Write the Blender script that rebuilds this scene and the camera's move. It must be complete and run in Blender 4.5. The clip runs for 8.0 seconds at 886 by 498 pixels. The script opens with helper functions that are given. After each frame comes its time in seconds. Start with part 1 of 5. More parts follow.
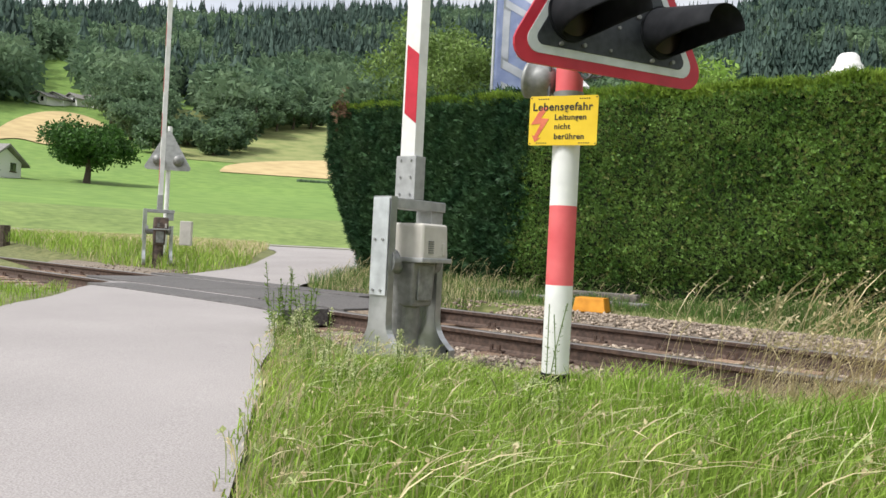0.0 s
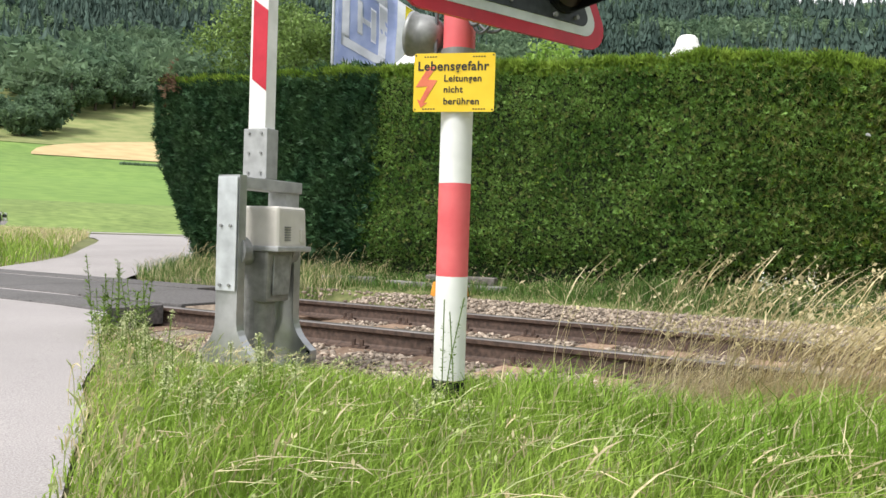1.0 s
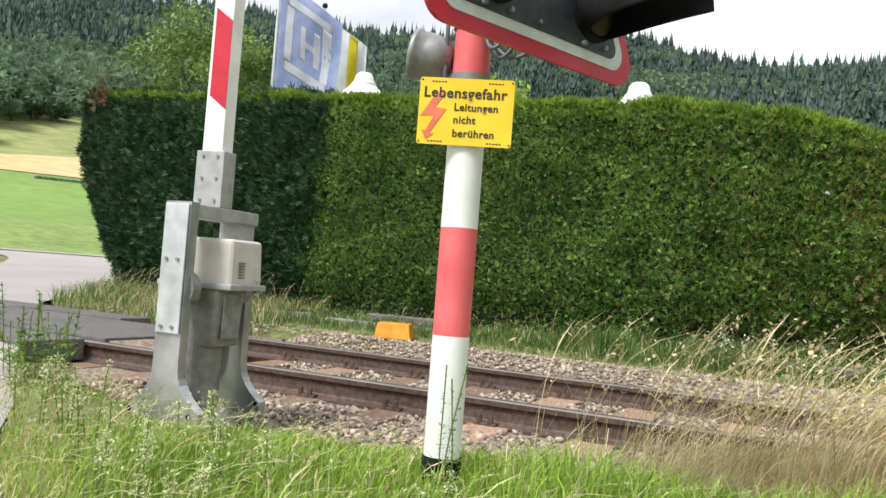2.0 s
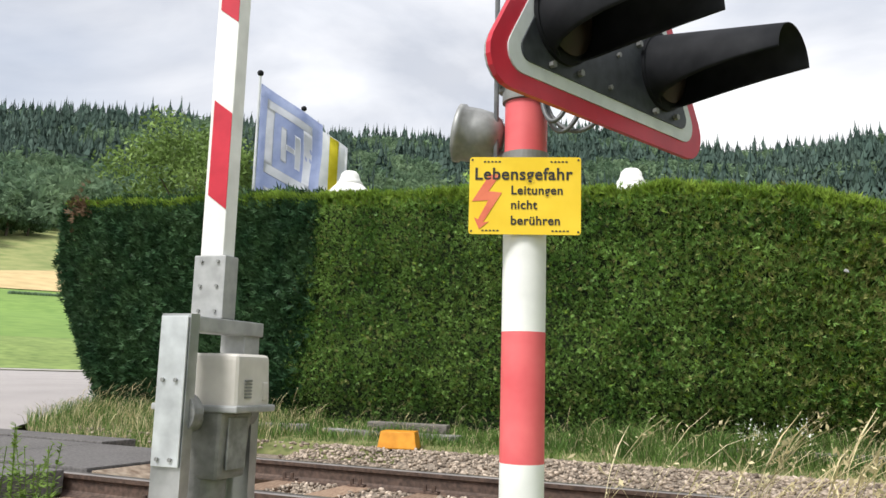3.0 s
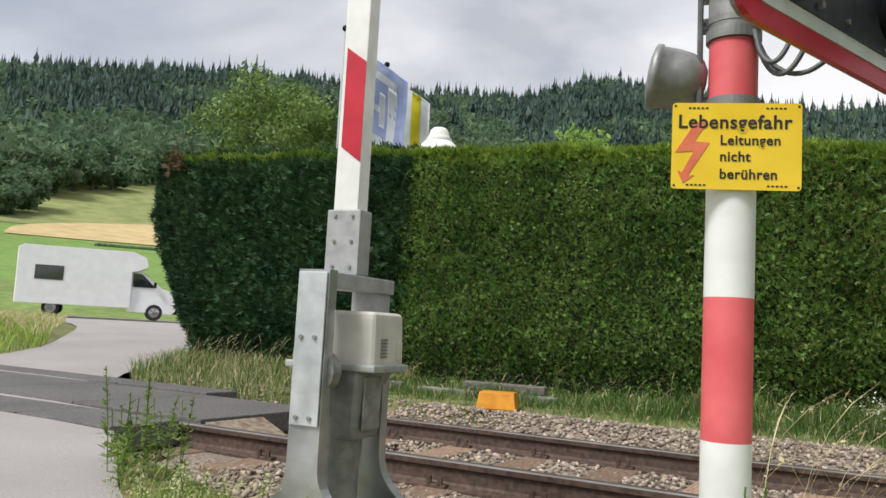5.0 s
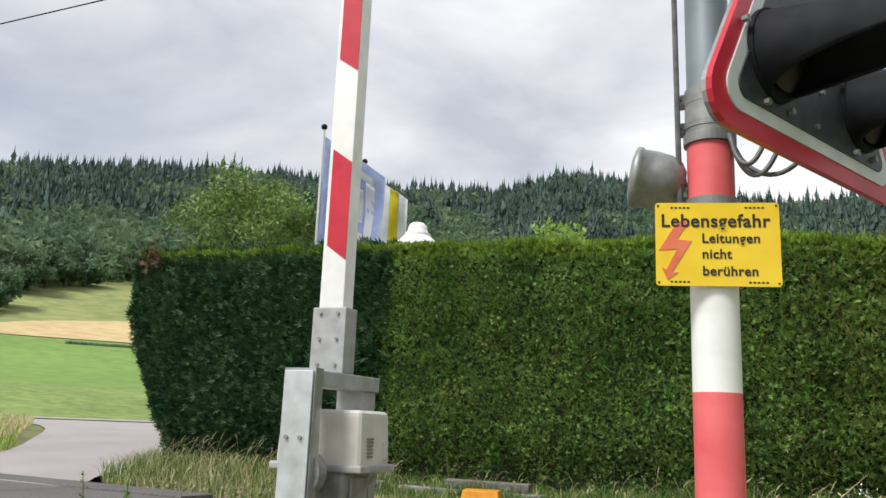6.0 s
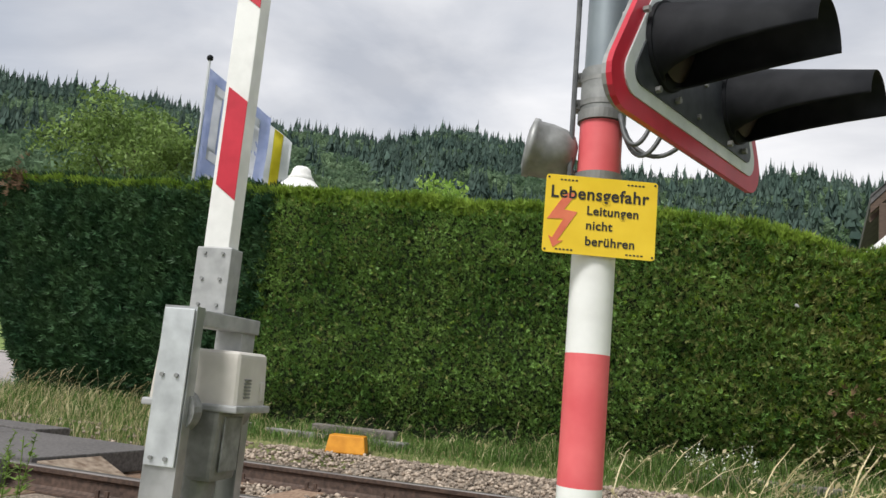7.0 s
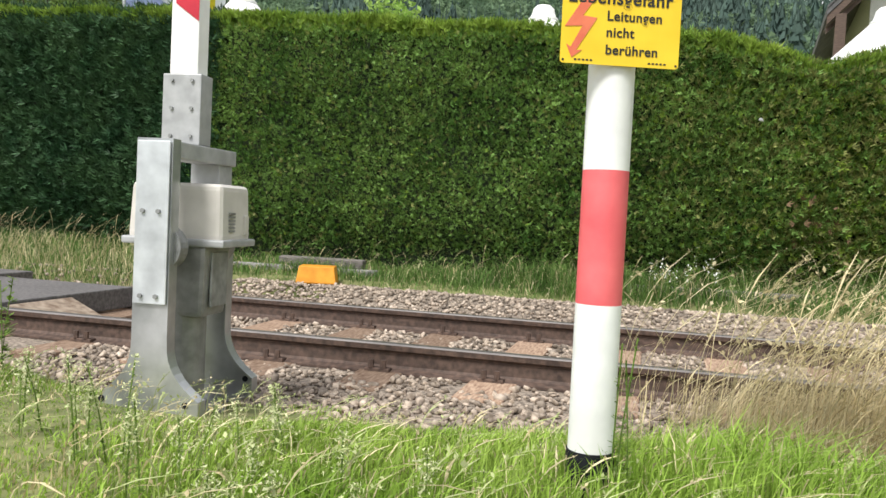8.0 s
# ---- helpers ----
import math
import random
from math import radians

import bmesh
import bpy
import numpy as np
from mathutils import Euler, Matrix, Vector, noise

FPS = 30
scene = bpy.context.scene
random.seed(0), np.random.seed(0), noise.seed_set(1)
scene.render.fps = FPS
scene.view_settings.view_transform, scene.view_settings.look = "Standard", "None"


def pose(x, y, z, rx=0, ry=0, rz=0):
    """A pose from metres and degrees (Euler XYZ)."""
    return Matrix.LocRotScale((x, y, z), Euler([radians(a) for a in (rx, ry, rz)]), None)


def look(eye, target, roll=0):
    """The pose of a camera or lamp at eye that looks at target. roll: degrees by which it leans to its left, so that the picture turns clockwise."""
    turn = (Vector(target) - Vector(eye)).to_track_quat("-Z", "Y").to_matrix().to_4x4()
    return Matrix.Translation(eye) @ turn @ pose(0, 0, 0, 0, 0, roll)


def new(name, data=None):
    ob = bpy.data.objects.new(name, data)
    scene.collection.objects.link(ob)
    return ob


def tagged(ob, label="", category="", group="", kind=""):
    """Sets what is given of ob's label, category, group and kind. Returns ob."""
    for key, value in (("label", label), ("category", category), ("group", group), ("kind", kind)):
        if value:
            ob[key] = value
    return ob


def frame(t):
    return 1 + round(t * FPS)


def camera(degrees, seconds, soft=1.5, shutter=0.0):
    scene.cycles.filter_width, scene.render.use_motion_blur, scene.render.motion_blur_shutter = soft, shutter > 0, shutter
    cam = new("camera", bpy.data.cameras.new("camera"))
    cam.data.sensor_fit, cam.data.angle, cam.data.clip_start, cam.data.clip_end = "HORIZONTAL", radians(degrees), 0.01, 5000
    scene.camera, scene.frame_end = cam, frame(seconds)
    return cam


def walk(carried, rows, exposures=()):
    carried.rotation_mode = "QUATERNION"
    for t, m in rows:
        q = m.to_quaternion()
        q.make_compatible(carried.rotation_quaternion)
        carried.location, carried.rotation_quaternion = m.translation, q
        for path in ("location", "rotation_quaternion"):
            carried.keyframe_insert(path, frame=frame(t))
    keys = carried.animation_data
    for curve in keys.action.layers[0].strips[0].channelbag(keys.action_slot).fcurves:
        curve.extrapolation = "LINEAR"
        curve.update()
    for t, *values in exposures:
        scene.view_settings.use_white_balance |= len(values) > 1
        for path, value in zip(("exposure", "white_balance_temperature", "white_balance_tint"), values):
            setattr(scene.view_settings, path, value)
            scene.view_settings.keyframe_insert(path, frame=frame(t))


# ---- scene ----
cam = camera(56.7, 8.0)
PATH = [
    (0, (0.126, 0.285, 0.627), (-1.216, 1.767, 0.628), 2.9),
    (0.5, (-0.149, 0.397, 0.621), (-1.41, 1.949, 0.61), 2.7),
    (1, (-0.361, 0.641, 0.636), (-1.386, 2.358, 0.611), 1.8),
    (1.2, (-0.424, 0.683, 0.653), (-1.375, 2.442, 0.643), 2.3),
    (2.3, (-0.934, 0.968, 0.685), (-1.789, 2.774, 0.768), 4.2),
    (2.5, (-1.009, 1.017, 0.674), (-1.878, 2.816, 0.766), 2.8),
    (3, (-1.174, 1.162, 0.725), (-1.996, 2.96, 1.025), 1.6),
    (3.5, (-1.352, 1.237, 0.763), (-1.904, 3.086, 1.291), 0.8),
    (4, (-1.447, 1.235, 0.767), (-2.034, 3.065, 1.322), 2.6),
    (4.5, (-1.513, 1.205, 0.732), (-2.463, 2.941, 1.018), 3.3),
    (4.7, (-1.524, 1.195, 0.724), (-2.525, 2.917, 0.901), 3.3),
    (5.8, (-1.537, 1.161, 0.747), (-2.396, 2.93, 1.111), 2.8),
    (6, (-1.546, 1.142, 0.736), (-2.464, 2.869, 1.157), 2.3),
    (6.5, (-1.525, 1.106, 0.749), (-2.327, 2.883, 1.197), 5.4),
    (7, (-1.562, 1.062, 0.731), (-2.21, 2.927, 1.053), 5.2),
    (7.5, (-1.616, 1.043, 0.73), (-2.104, 2.981, 0.811), 4.8),
    (8, (-1.757, 1.124, 0.708), (-2.264, 3.057, 0.625), 2.8),
]
walk(cam, [(t, look(eye, target, roll)) for t, eye, target, roll in PATH],
     exposures=[(0.0, 0.2), (0.5, 0.2), (1.0, 0.35), (2.5, 0.4), (3.0, 0.28), (3.5, -0.12), (4.0, -0.3), (4.5, -0.1), (4.7, -0.1), (5.8, 0.05), (6.0, 0.05), (6.5, -0.1), (7.0, -0.08), (7.5, 0.15), (8.0, 0.4)])

# ---------- world and light ----------
SUN_AZ, SUN_EL = 200.0, 52.0          # degrees, clockwise from +y
world = bpy.data.worlds.new("overcast_sky")
scene.world = world
world.use_nodes = True
wn, wl = world.node_tree.nodes, world.node_tree.links
wn.clear()
w_out = wn.new("ShaderNodeOutputWorld")
w_bg = wn.new("ShaderNodeBackground")
w_sky = wn.new("ShaderNodeTexSky")
w_sky.sky_type = "NISHITA"
w_sky.sun_disc = False
w_sky.sun_elevation = radians(SUN_EL)
w_sky.sun_rotation = radians(SUN_AZ)
w_tc = wn.new("ShaderNodeTexCoord")
w_map = wn.new("ShaderNodeMapping")
w_map.inputs["Scale"].default_value = (1.0, 1.0, 2.6)
w_n1 = wn.new("ShaderNodeTexNoise")
w_n1.inputs["Scale"].default_value = 2.1
w_n1.inputs["Detail"].default_value = 8
w_n1.inputs["Roughness"].default_value = 0.52
w_n1.inputs["Distortion"].default_value = 0.35
w_ramp = wn.new("ShaderNodeValToRGB")
w_ramp.color_ramp.elements[0].position = 0.36
w_ramp.color_ramp.elements[0].color = (4.9, 5.1, 5.6, 1)
w_ramp.color_ramp.elements[1].position = 0.62
w_ramp.color_ramp.elements[1].color = (8.6, 8.6, 8.8, 1)
w_n2 = wn.new("ShaderNodeTexNoise")
w_n2.inputs["Scale"].default_value = 1.3
w_n2.inputs["Detail"].default_value = 5
w_r2 = wn.new("ShaderNodeValToRGB")
w_r2.color_ramp.elements[0].position = 0.30
w_r2.color_ramp.elements[0].color = (0.55, 0.55, 0.55, 1)
w_r2.color_ramp.elements[1].position = 0.55
w_r2.color_ramp.elements[1].color = (1, 1, 1, 1)
w_mix = wn.new("ShaderNodeMix")
w_mix.data_type = "RGBA"
wl.new(w_tc.outputs["Generated"], w_map.inputs["Vector"])
wl.new(w_map.outputs["Vector"], w_n1.inputs["Vector"])
wl.new(w_map.outputs["Vector"], w_n2.inputs["Vector"])
wl.new(w_n1.outputs["Fac"], w_ramp.inputs["Fac"])
wl.new(w_n2.outputs["Fac"], w_r2.inputs["Fac"])
wl.new(w_r2.outputs["Color"], w_mix.inputs["Factor"])
wl.new(w_sky.outputs["Color"], w_mix.inputs["A"])
wl.new(w_ramp.outputs["Color"], w_mix.inputs["B"])
wl.new(w_mix.outputs["Result"], w_bg.inputs["Color"])
w_bg.inputs["Strength"].default_value = 0.12
wl.new(w_bg.outputs["Background"], w_out.inputs["Surface"])

sun_data = bpy.data.lights.new("sun", "SUN")
sun_data.energy = 3.6
sun_data.angle = radians(18)
sun_data.color = (1.0, 0.98, 0.945)
sun = new("sun", sun_data)
_a, _e = radians(SUN_AZ), radians(SUN_EL)
sun.matrix_world = look((math.sin(_a) * math.cos(_e) * 50, math.cos(_a) * math.cos(_e) * 50, math.sin(_e) * 50), (0, 0, 0))

# ---------- materials ----------


def material(name, c1, c2, scale=20.0, rough=0.7, metal=0.0, bump=0.0, big=0.0, big_scale=0.7, island=0.0, per_object=0.0, coat=0.0, trans=0.0, stretch=(1, 1, 1), detail=6.0, spread=(0.35, 0.65)):
    """Two-tone grain, a larger stain, an optional change from piece to piece, and fine relief."""
    m = bpy.data.materials.new(name)
    m.use_nodes = True
    n, l = m.node_tree.nodes, m.node_tree.links
    b = n["Principled BSDF"]
    b.inputs["Roughness"].default_value = rough
    b.inputs["Metallic"].default_value = metal
    b.inputs["Coat Weight"].default_value = coat
    tc = n.new("ShaderNodeTexCoord")
    mp = n.new("ShaderNodeMapping")
    mp.inputs["Scale"].default_value = stretch
    l.new(tc.outputs["Object"], mp.inputs["Vector"])
    nz = n.new("ShaderNodeTexNoise")
    nz.inputs["Scale"].default_value = scale
    nz.inputs["Detail"].default_value = detail
    l.new(mp.outputs["Vector"], nz.inputs["Vector"])
    ramp = n.new("ShaderNodeValToRGB")
    ramp.color_ramp.elements[0].position, ramp.color_ramp.elements[1].position = spread
    ramp.color_ramp.elements[0].color = (*c1, 1)
    ramp.color_ramp.elements[1].color = (*c2, 1)
    l.new(nz.outputs["Fac"], ramp.inputs["Fac"])
    col = ramp.outputs["Color"]

    def times(col, source, low, high):
        mr = n.new("ShaderNodeMapRange")
        mr.inputs["To Min"].default_value, mr.inputs["To Max"].default_value = low, high
        l.new(source, mr.inputs["Value"])
        mx = n.new("ShaderNodeMix")
        mx.data_type, mx.blend_type = "RGBA", "MULTIPLY"
        mx.inputs["Factor"].default_value = 1.0
        l.new(col, mx.inputs["A"])
        l.new(mr.outputs["Result"], mx.inputs["B"])
        return mx.outputs["Result"]

    if trans or "wood" in name or name == "matt_black":
        b.inputs["Specular IOR Level"].default_value = 0.2
    if big:
        nb = n.new("ShaderNodeTexNoise")
        nb.inputs["Scale"].default_value = big_scale
        nb.inputs["Detail"].default_value = 4
        l.new(tc.outputs["Object"], nb.inputs["Vector"])
        col = times(col, nb.outputs["Fac"], 1 - big, 1 + big)
    if island:
        g = n.new("ShaderNodeNewGeometry")
        col = times(col, g.outputs["Random Per Island"], 1 - island, 1 + island)
    if per_object:
        oi = n.new("ShaderNodeObjectInfo")
        col = times(col, oi.outputs["Random"], 1 - per_object, 1 + per_object)
    l.new(col, b.inputs["Base Color"])
    if bump:
        bp = n.new("ShaderNodeBump")
        bp.inputs["Strength"].default_value = bump
        bp.inputs["Distance"].default_value = 0.01
        l.new(nz.outputs["Fac"], bp.inputs["Height"])
        l.new(bp.outputs["Normal"], b.inputs["Normal"])
    if trans:
        out = n["Material Output"]
        tr = n.new("ShaderNodeBsdfTranslucent")
        l.new(col, tr.inputs["Color"])
        ms = n.new("ShaderNodeMixShader")
        ms.inputs["Fac"].default_value = trans
        l.new(b.outputs["BSDF"], ms.inputs[1])
        l.new(tr.outputs["BSDF"], ms.inputs[2])
        l.new(ms.outputs["Shader"], out.inputs["Surface"])
    return m


M_SOIL = material("soil_grass", (0.09, 0.11, 0.03), (0.2, 0.2, 0.08), 9, 0.95, bump=0.6, big=0.35)
M_MEADOW = material("meadow", (0.115, 0.21, 0.036), (0.175, 0.275, 0.055), 0.5, 0.95, big=0.25, big_scale=0.025, stretch=(1, 1, 1))
M_BANK = material("rough_bank", (0.12, 0.18, 0.04), (0.2, 0.27, 0.07), 1.4, 0.95, big=0.3, big_scale=0.2)
M_TAN = material("mown_field", (0.42, 0.31, 0.15), (0.52, 0.40, 0.20), 0.3, 0.95, big=0.2, big_scale=0.03)
M_DRYFIELD = material("dry_meadow", (0.16, 0.2, 0.06), (0.26, 0.27, 0.1), 0.25, 0.95, big=0.3, big_scale=0.03)
M_ASPHALT = material("road_asphalt", (0.27, 0.245, 0.24), (0.40, 0.37, 0.36), 160, 0.9, bump=0.35, big=0.22, big_scale=0.8)
M_PANEL = material("crossing_panel", (0.08, 0.074, 0.072), (0.15, 0.14, 0.136), 40, 0.75, bump=0.3, big=0.35, big_scale=1.5)
M_RAIL = material("rail_rust", (0.06, 0.04, 0.032), (0.13, 0.085, 0.065), 30, 0.75, metal=0.2, bump=0.3, big=0.3, big_scale=2)
M_RUSTY = material("rusty_drive", (0.06, 0.045, 0.038), (0.17, 0.12, 0.1), 12, 0.8, bump=0.3, big=0.4, big_scale=4)
M_RAILTOP = material("rail_running_face", (0.22, 0.2, 0.19), (0.34, 0.31, 0.29), 25, 0.38, metal=0.85, stretch=(0.1, 1, 1))
M_SLEEPER = material("sleeper_wood", (0.2, 0.125, 0.085), (0.39, 0.28, 0.2), 12, 0.9, bump=0.5, per_object=0.4, stretch=(6, 1, 6))
M_STONE = material("ballast_stone", (0.17, 0.13, 0.095), (0.4, 0.33, 0.265), 22, 0.9, island=0.5, per_object=0.45, bump=0.3)
M_BALLAST = material("ballast_bed", (0.10, 0.08, 0.06), (0.33, 0.27, 0.215), 42, 0.95, bump=1.0, big=0.25)
# holds the shade of the hedge's interior in its near-black colour
M_HEDGE_CORE = material("hedge_core_shade", (0.008, 0.014, 0.005), (0.02, 0.035, 0.01), 12, 0.95)
M_LEAF = material("thuja_leaf", (0.1, 0.205, 0.045), (0.235, 0.375, 0.1), 2.2, 0.5, island=0.5, trans=0.25, big=0.3, big_scale=0.6)
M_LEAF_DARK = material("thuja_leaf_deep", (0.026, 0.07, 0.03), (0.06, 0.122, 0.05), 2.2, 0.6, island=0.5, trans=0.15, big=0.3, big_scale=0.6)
M_LEAF_OLIVE = material("thuja_olive_spray", (0.2, 0.235, 0.07), (0.36, 0.37, 0.14), 2.5, 0.55, island=0.4, trans=0.3)
M_LEAF_TIP = material("thuja_tip_highlight", (0.14, 0.24, 0.03), (0.27, 0.38, 0.06), 3, 0.55, island=0.35, trans=0.35)
M_LEAF_BROWN = material("thuja_dead_spray", (0.13, 0.075, 0.04), (0.2, 0.12, 0.065), 3, 0.8, island=0.3)
M_TREE_LEAF = material("tree_leaf", (0.11, 0.18, 0.045), (0.23, 0.33, 0.1), 1.2, 0.55, island=0.4, trans=0.3)
M_BARK = material("bark", (0.06, 0.045, 0.035), (0.13, 0.1, 0.08), 18, 0.95, bump=0.8)
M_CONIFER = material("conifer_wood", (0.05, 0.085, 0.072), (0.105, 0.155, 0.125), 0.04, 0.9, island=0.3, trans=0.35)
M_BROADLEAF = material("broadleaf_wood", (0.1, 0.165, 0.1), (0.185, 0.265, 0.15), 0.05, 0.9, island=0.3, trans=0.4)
M_GRASS = material("grass_blade", (0.19, 0.32, 0.038), (0.37, 0.5, 0.1), 1.5, 0.6, island=0.4, trans=0.35, big=0.25)
M_STRAW = material("dry_stalk", (0.5, 0.42, 0.23), (0.74, 0.65, 0.42), 2, 0.8, island=0.3, trans=0.3)
M_SHRUB = material("shrub_leaf", (0.18, 0.31, 0.05), (0.32, 0.46, 0.12), 3, 0.55, island=0.3, trans=0.35)
M_WEED = material("weed_leaf", (0.12, 0.2, 0.03), (0.22, 0.32, 0.08), 4, 0.6, island=0.35, trans=0.3)
M_FLOWER = material("white_flower", (0.7, 0.7, 0.62), (0.85, 0.85, 0.78), 8, 0.7, island=0.1)
M_GALV = material("galvanised_steel", (0.46, 0.48, 0.5), (0.66, 0.69, 0.71), 9, 0.38, metal=0.45, bump=0.08, big=0.25, big_scale=5)
M_CAST = material("worn_cast_plate", (0.34, 0.35, 0.355), (0.54, 0.55, 0.56), 7, 0.28, metal=0.65, bump=0.06, big=0.3, big_scale=4)
M_STEEL = material("grey_steel", (0.20, 0.205, 0.20), (0.33, 0.335, 0.33), 20, 0.5, metal=0.4, bump=0.08, big=0.25, big_scale=6)
M_DULL = material("dull_cast_steel", (0.19, 0.19, 0.183), (0.3, 0.3, 0.29), 16, 0.5, metal=0.3, bump=0.1, big=0.25, big_scale=5)
M_CLAMP = material("clamp_paint", (0.33, 0.335, 0.335), (0.44, 0.445, 0.445), 14, 0.5, metal=0.3, bump=0.05, big=0.15, big_scale=6)
M_BEIGE = material("housing_paint", (0.50, 0.475, 0.43), (0.62, 0.59, 0.54), 6, 0.5, bump=0.04, big=0.12, big_scale=4)
M_WHITE = material("white_paint", (0.70, 0.70, 0.68), (0.84, 0.84, 0.82), 7, 0.45, bump=0.03, big=0.1, big_scale=5)
M_BORDER = material("aged_white_sheeting", (0.52, 0.55, 0.56), (0.65, 0.68, 0.69), 12, 0.5, big=0.1, big_scale=5)
M_POST = material("blue_grey_post", (0.19, 0.225, 0.25), (0.25, 0.29, 0.315), 9, 0.45, metal=0.3, bump=0.03, big=0.12, big_scale=4)
M_RED = material("red_sheeting", (0.44, 0.012, 0.03), (0.55, 0.02, 0.042), 9, 0.4)
M_POLERED = material("faded_red_paint", (0.66, 0.085, 0.1), (0.77, 0.15, 0.16), 6, 0.5, big=0.15, big_scale=4)
M_BLACK = material("matt_black", (0.006, 0.007, 0.009), (0.014, 0.015, 0.018), 18, 0.72, bump=0.05)
M_BOARD = material("signal_board", (0.016, 0.019, 0.024), (0.04, 0.045, 0.053), 30, 0.5, bump=0.05)
M_YELLOW = material("sign_yellow", (0.78, 0.52, 0.015), (0.86, 0.60, 0.03), 9, 0.4, big=0.06, big_scale=6)
M_INK = material("sign_ink", (0.01, 0.01, 0.01), (0.02, 0.02, 0.02), 9, 0.5)
M_FLASHRED = material("sign_red", (0.62, 0.12, 0.06), (0.75, 0.2, 0.10), 12, 0.5)
M_ORANGE = material("orange_cover", (0.62, 0.24, 0.015), (0.75, 0.33, 0.03), 10, 0.5, bump=0.1, big=0.15, big_scale=6)
M_LENS = material("red_lens_dark", (0.006, 0.002, 0.002), (0.012, 0.003, 0.003), 60, 0.5)
M_CABLE = material("grey_cable", (0.07, 0.075, 0.08), (0.13, 0.135, 0.14), 30, 0.5)
M_PLANK = material("weathered_plank", (0.09, 0.08, 0.07), (0.22, 0.2, 0.18), 14, 0.9, bump=0.5, stretch=(1, 6, 6))
M_WORNPLATE = material("rusty_worn_plate", (0.16, 0.11, 0.075), (0.36, 0.29, 0.22), 16, 0.7, metal=0.2, bump=0.4, big=0.3, big_scale=6)
M_CONCRETE = material("old_concrete", (0.17, 0.16, 0.15), (0.31, 0.3, 0.28), 12, 0.9, bump=0.4, big=0.2)
M_ROOF = material("roof_tile", (0.06, 0.058, 0.06), (0.115, 0.11, 0.112), 6, 0.8, bump=0.2)
M_BROWNWOOD = material("brown_timber", (0.06, 0.035, 0.025), (0.11, 0.07, 0.05), 9, 0.7, stretch=(1, 8, 8))
M_PLASTER = material("white_plaster", (0.72, 0.71, 0.69), (0.82, 0.81, 0.79), 20, 0.85, bump=0.1)
M_FLAGBLUE = material("flag_blue", (0.33, 0.39, 0.62), (0.45, 0.51, 0.72), 3, 0.7, trans=0.25)
M_FLAGWHITE = material("flag_white", (0.66, 0.68, 0.72), (0.8, 0.81, 0.84), 3, 0.7, trans=0.25)
M_FLAGYELLOW = material("flag_yellow", (0.72, 0.64, 0.04), (0.82, 0.74, 0.08), 3, 0.7, trans=0.25)
M_CARDARK = material("dark_car_paint", (0.012, 0.013, 0.018), (0.02, 0.021, 0.028), 4, 0.25, coat=0.8)
M_VANWHITE = material("white_vehicle_paint", (0.74, 0.75, 0.76), (0.8, 0.81, 0.82), 4, 0.3, coat=0.5)
M_TYRE = material("tyre_rubber", (0.012, 0.012, 0.012), (0.025, 0.025, 0.025), 30, 0.85)
M_RIM = material("alloy_rim", (0.3, 0.3, 0.31), (0.45, 0.45, 0.46), 10, 0.35, metal=0.9)
M_WINDOW = material("dark_glazing", (0.015, 0.018, 0.02), (0.03, 0.035, 0.04), 2, 0.06, coat=1.0)
M_LAMPGLASS = material("clear_lamp_glass", (0.5, 0.5, 0.5), (0.65, 0.65, 0.65), 30, 0.12, coat=1.0)

# ---------- mesh helpers ----------


def part(name, bm, mat, parent=None, label="", smooth=False, kind=""):
    """Links a bmesh as one mesh object, under a thing if one is given."""
    me = bpy.data.meshes.new(name)
    bmesh.ops.recalc_face_normals(bm, faces=bm.faces)
    bm.to_mesh(me)
    bm.free()
    for m in (mat if isinstance(mat, (list, tuple)) else [mat]):
        me.materials.append(m)
    if smooth:
        me.polygons.foreach_set("use_smooth", [True] * len(me.polygons))
    ob = new(name, me)
    if parent:
        ob.parent = parent
    if label or kind:
        tagged(ob, label, kind=kind)
    return ob


def raw(name, verts, faces, mat, parent=None, index=None, smooth=False):
    me = bpy.data.meshes.new(name)
    me.from_pydata(verts, [], faces)
    for m in (mat if isinstance(mat, (list, tuple)) else [mat]):
        me.materials.append(m)
    if index is not None:
        me.polygons.foreach_set("material_index", index)
    if smooth:
        me.polygons.foreach_set("use_smooth", [True] * len(me.polygons))
    ob = new(name, me)
    if parent:
        ob.parent = parent
    return ob


def thing(name, label, category, m=None, group="", kind=""):
    ob = new(name)
    ob.empty_display_size = 0.1
    if m is not None:
        ob.matrix_world = m
    return tagged(ob, label, category, group, kind)


def box(bm, lo, hi, bevel=0.0, seg=2):
    """A bevelled box between two corners, added to bm."""
    c = [(a + b) / 2 for a, b in zip(lo, hi)]
    s = [abs(b - a) for a, b in zip(lo, hi)]
    r = bmesh.ops.create_cube(bm, size=1.0, matrix=Matrix.Translation(c) @ Matrix.Diagonal((*s, 1)))
    if bevel:
        edges = list({e for v in r["verts"] for e in v.link_edges})
        bmesh.ops.bevel(bm, geom=edges, offset=bevel, segments=seg, affect="EDGES", profile=0.6)
    return bm


def tube(bm, p, q, r0, r1=None, n=16, cap=True):
    """A round bar from p to q."""
    p, q = Vector(p), Vector(q)
    d = q - p
    m = Matrix.Translation((p + q) / 2) @ d.to_track_quat("Z", "Y").to_matrix().to_4x4()
    bmesh.ops.create_cone(bm, cap_ends=cap, segments=n, radius1=r0, radius2=r0 if r1 is None else r1, depth=d.length, matrix=m)
    return bm


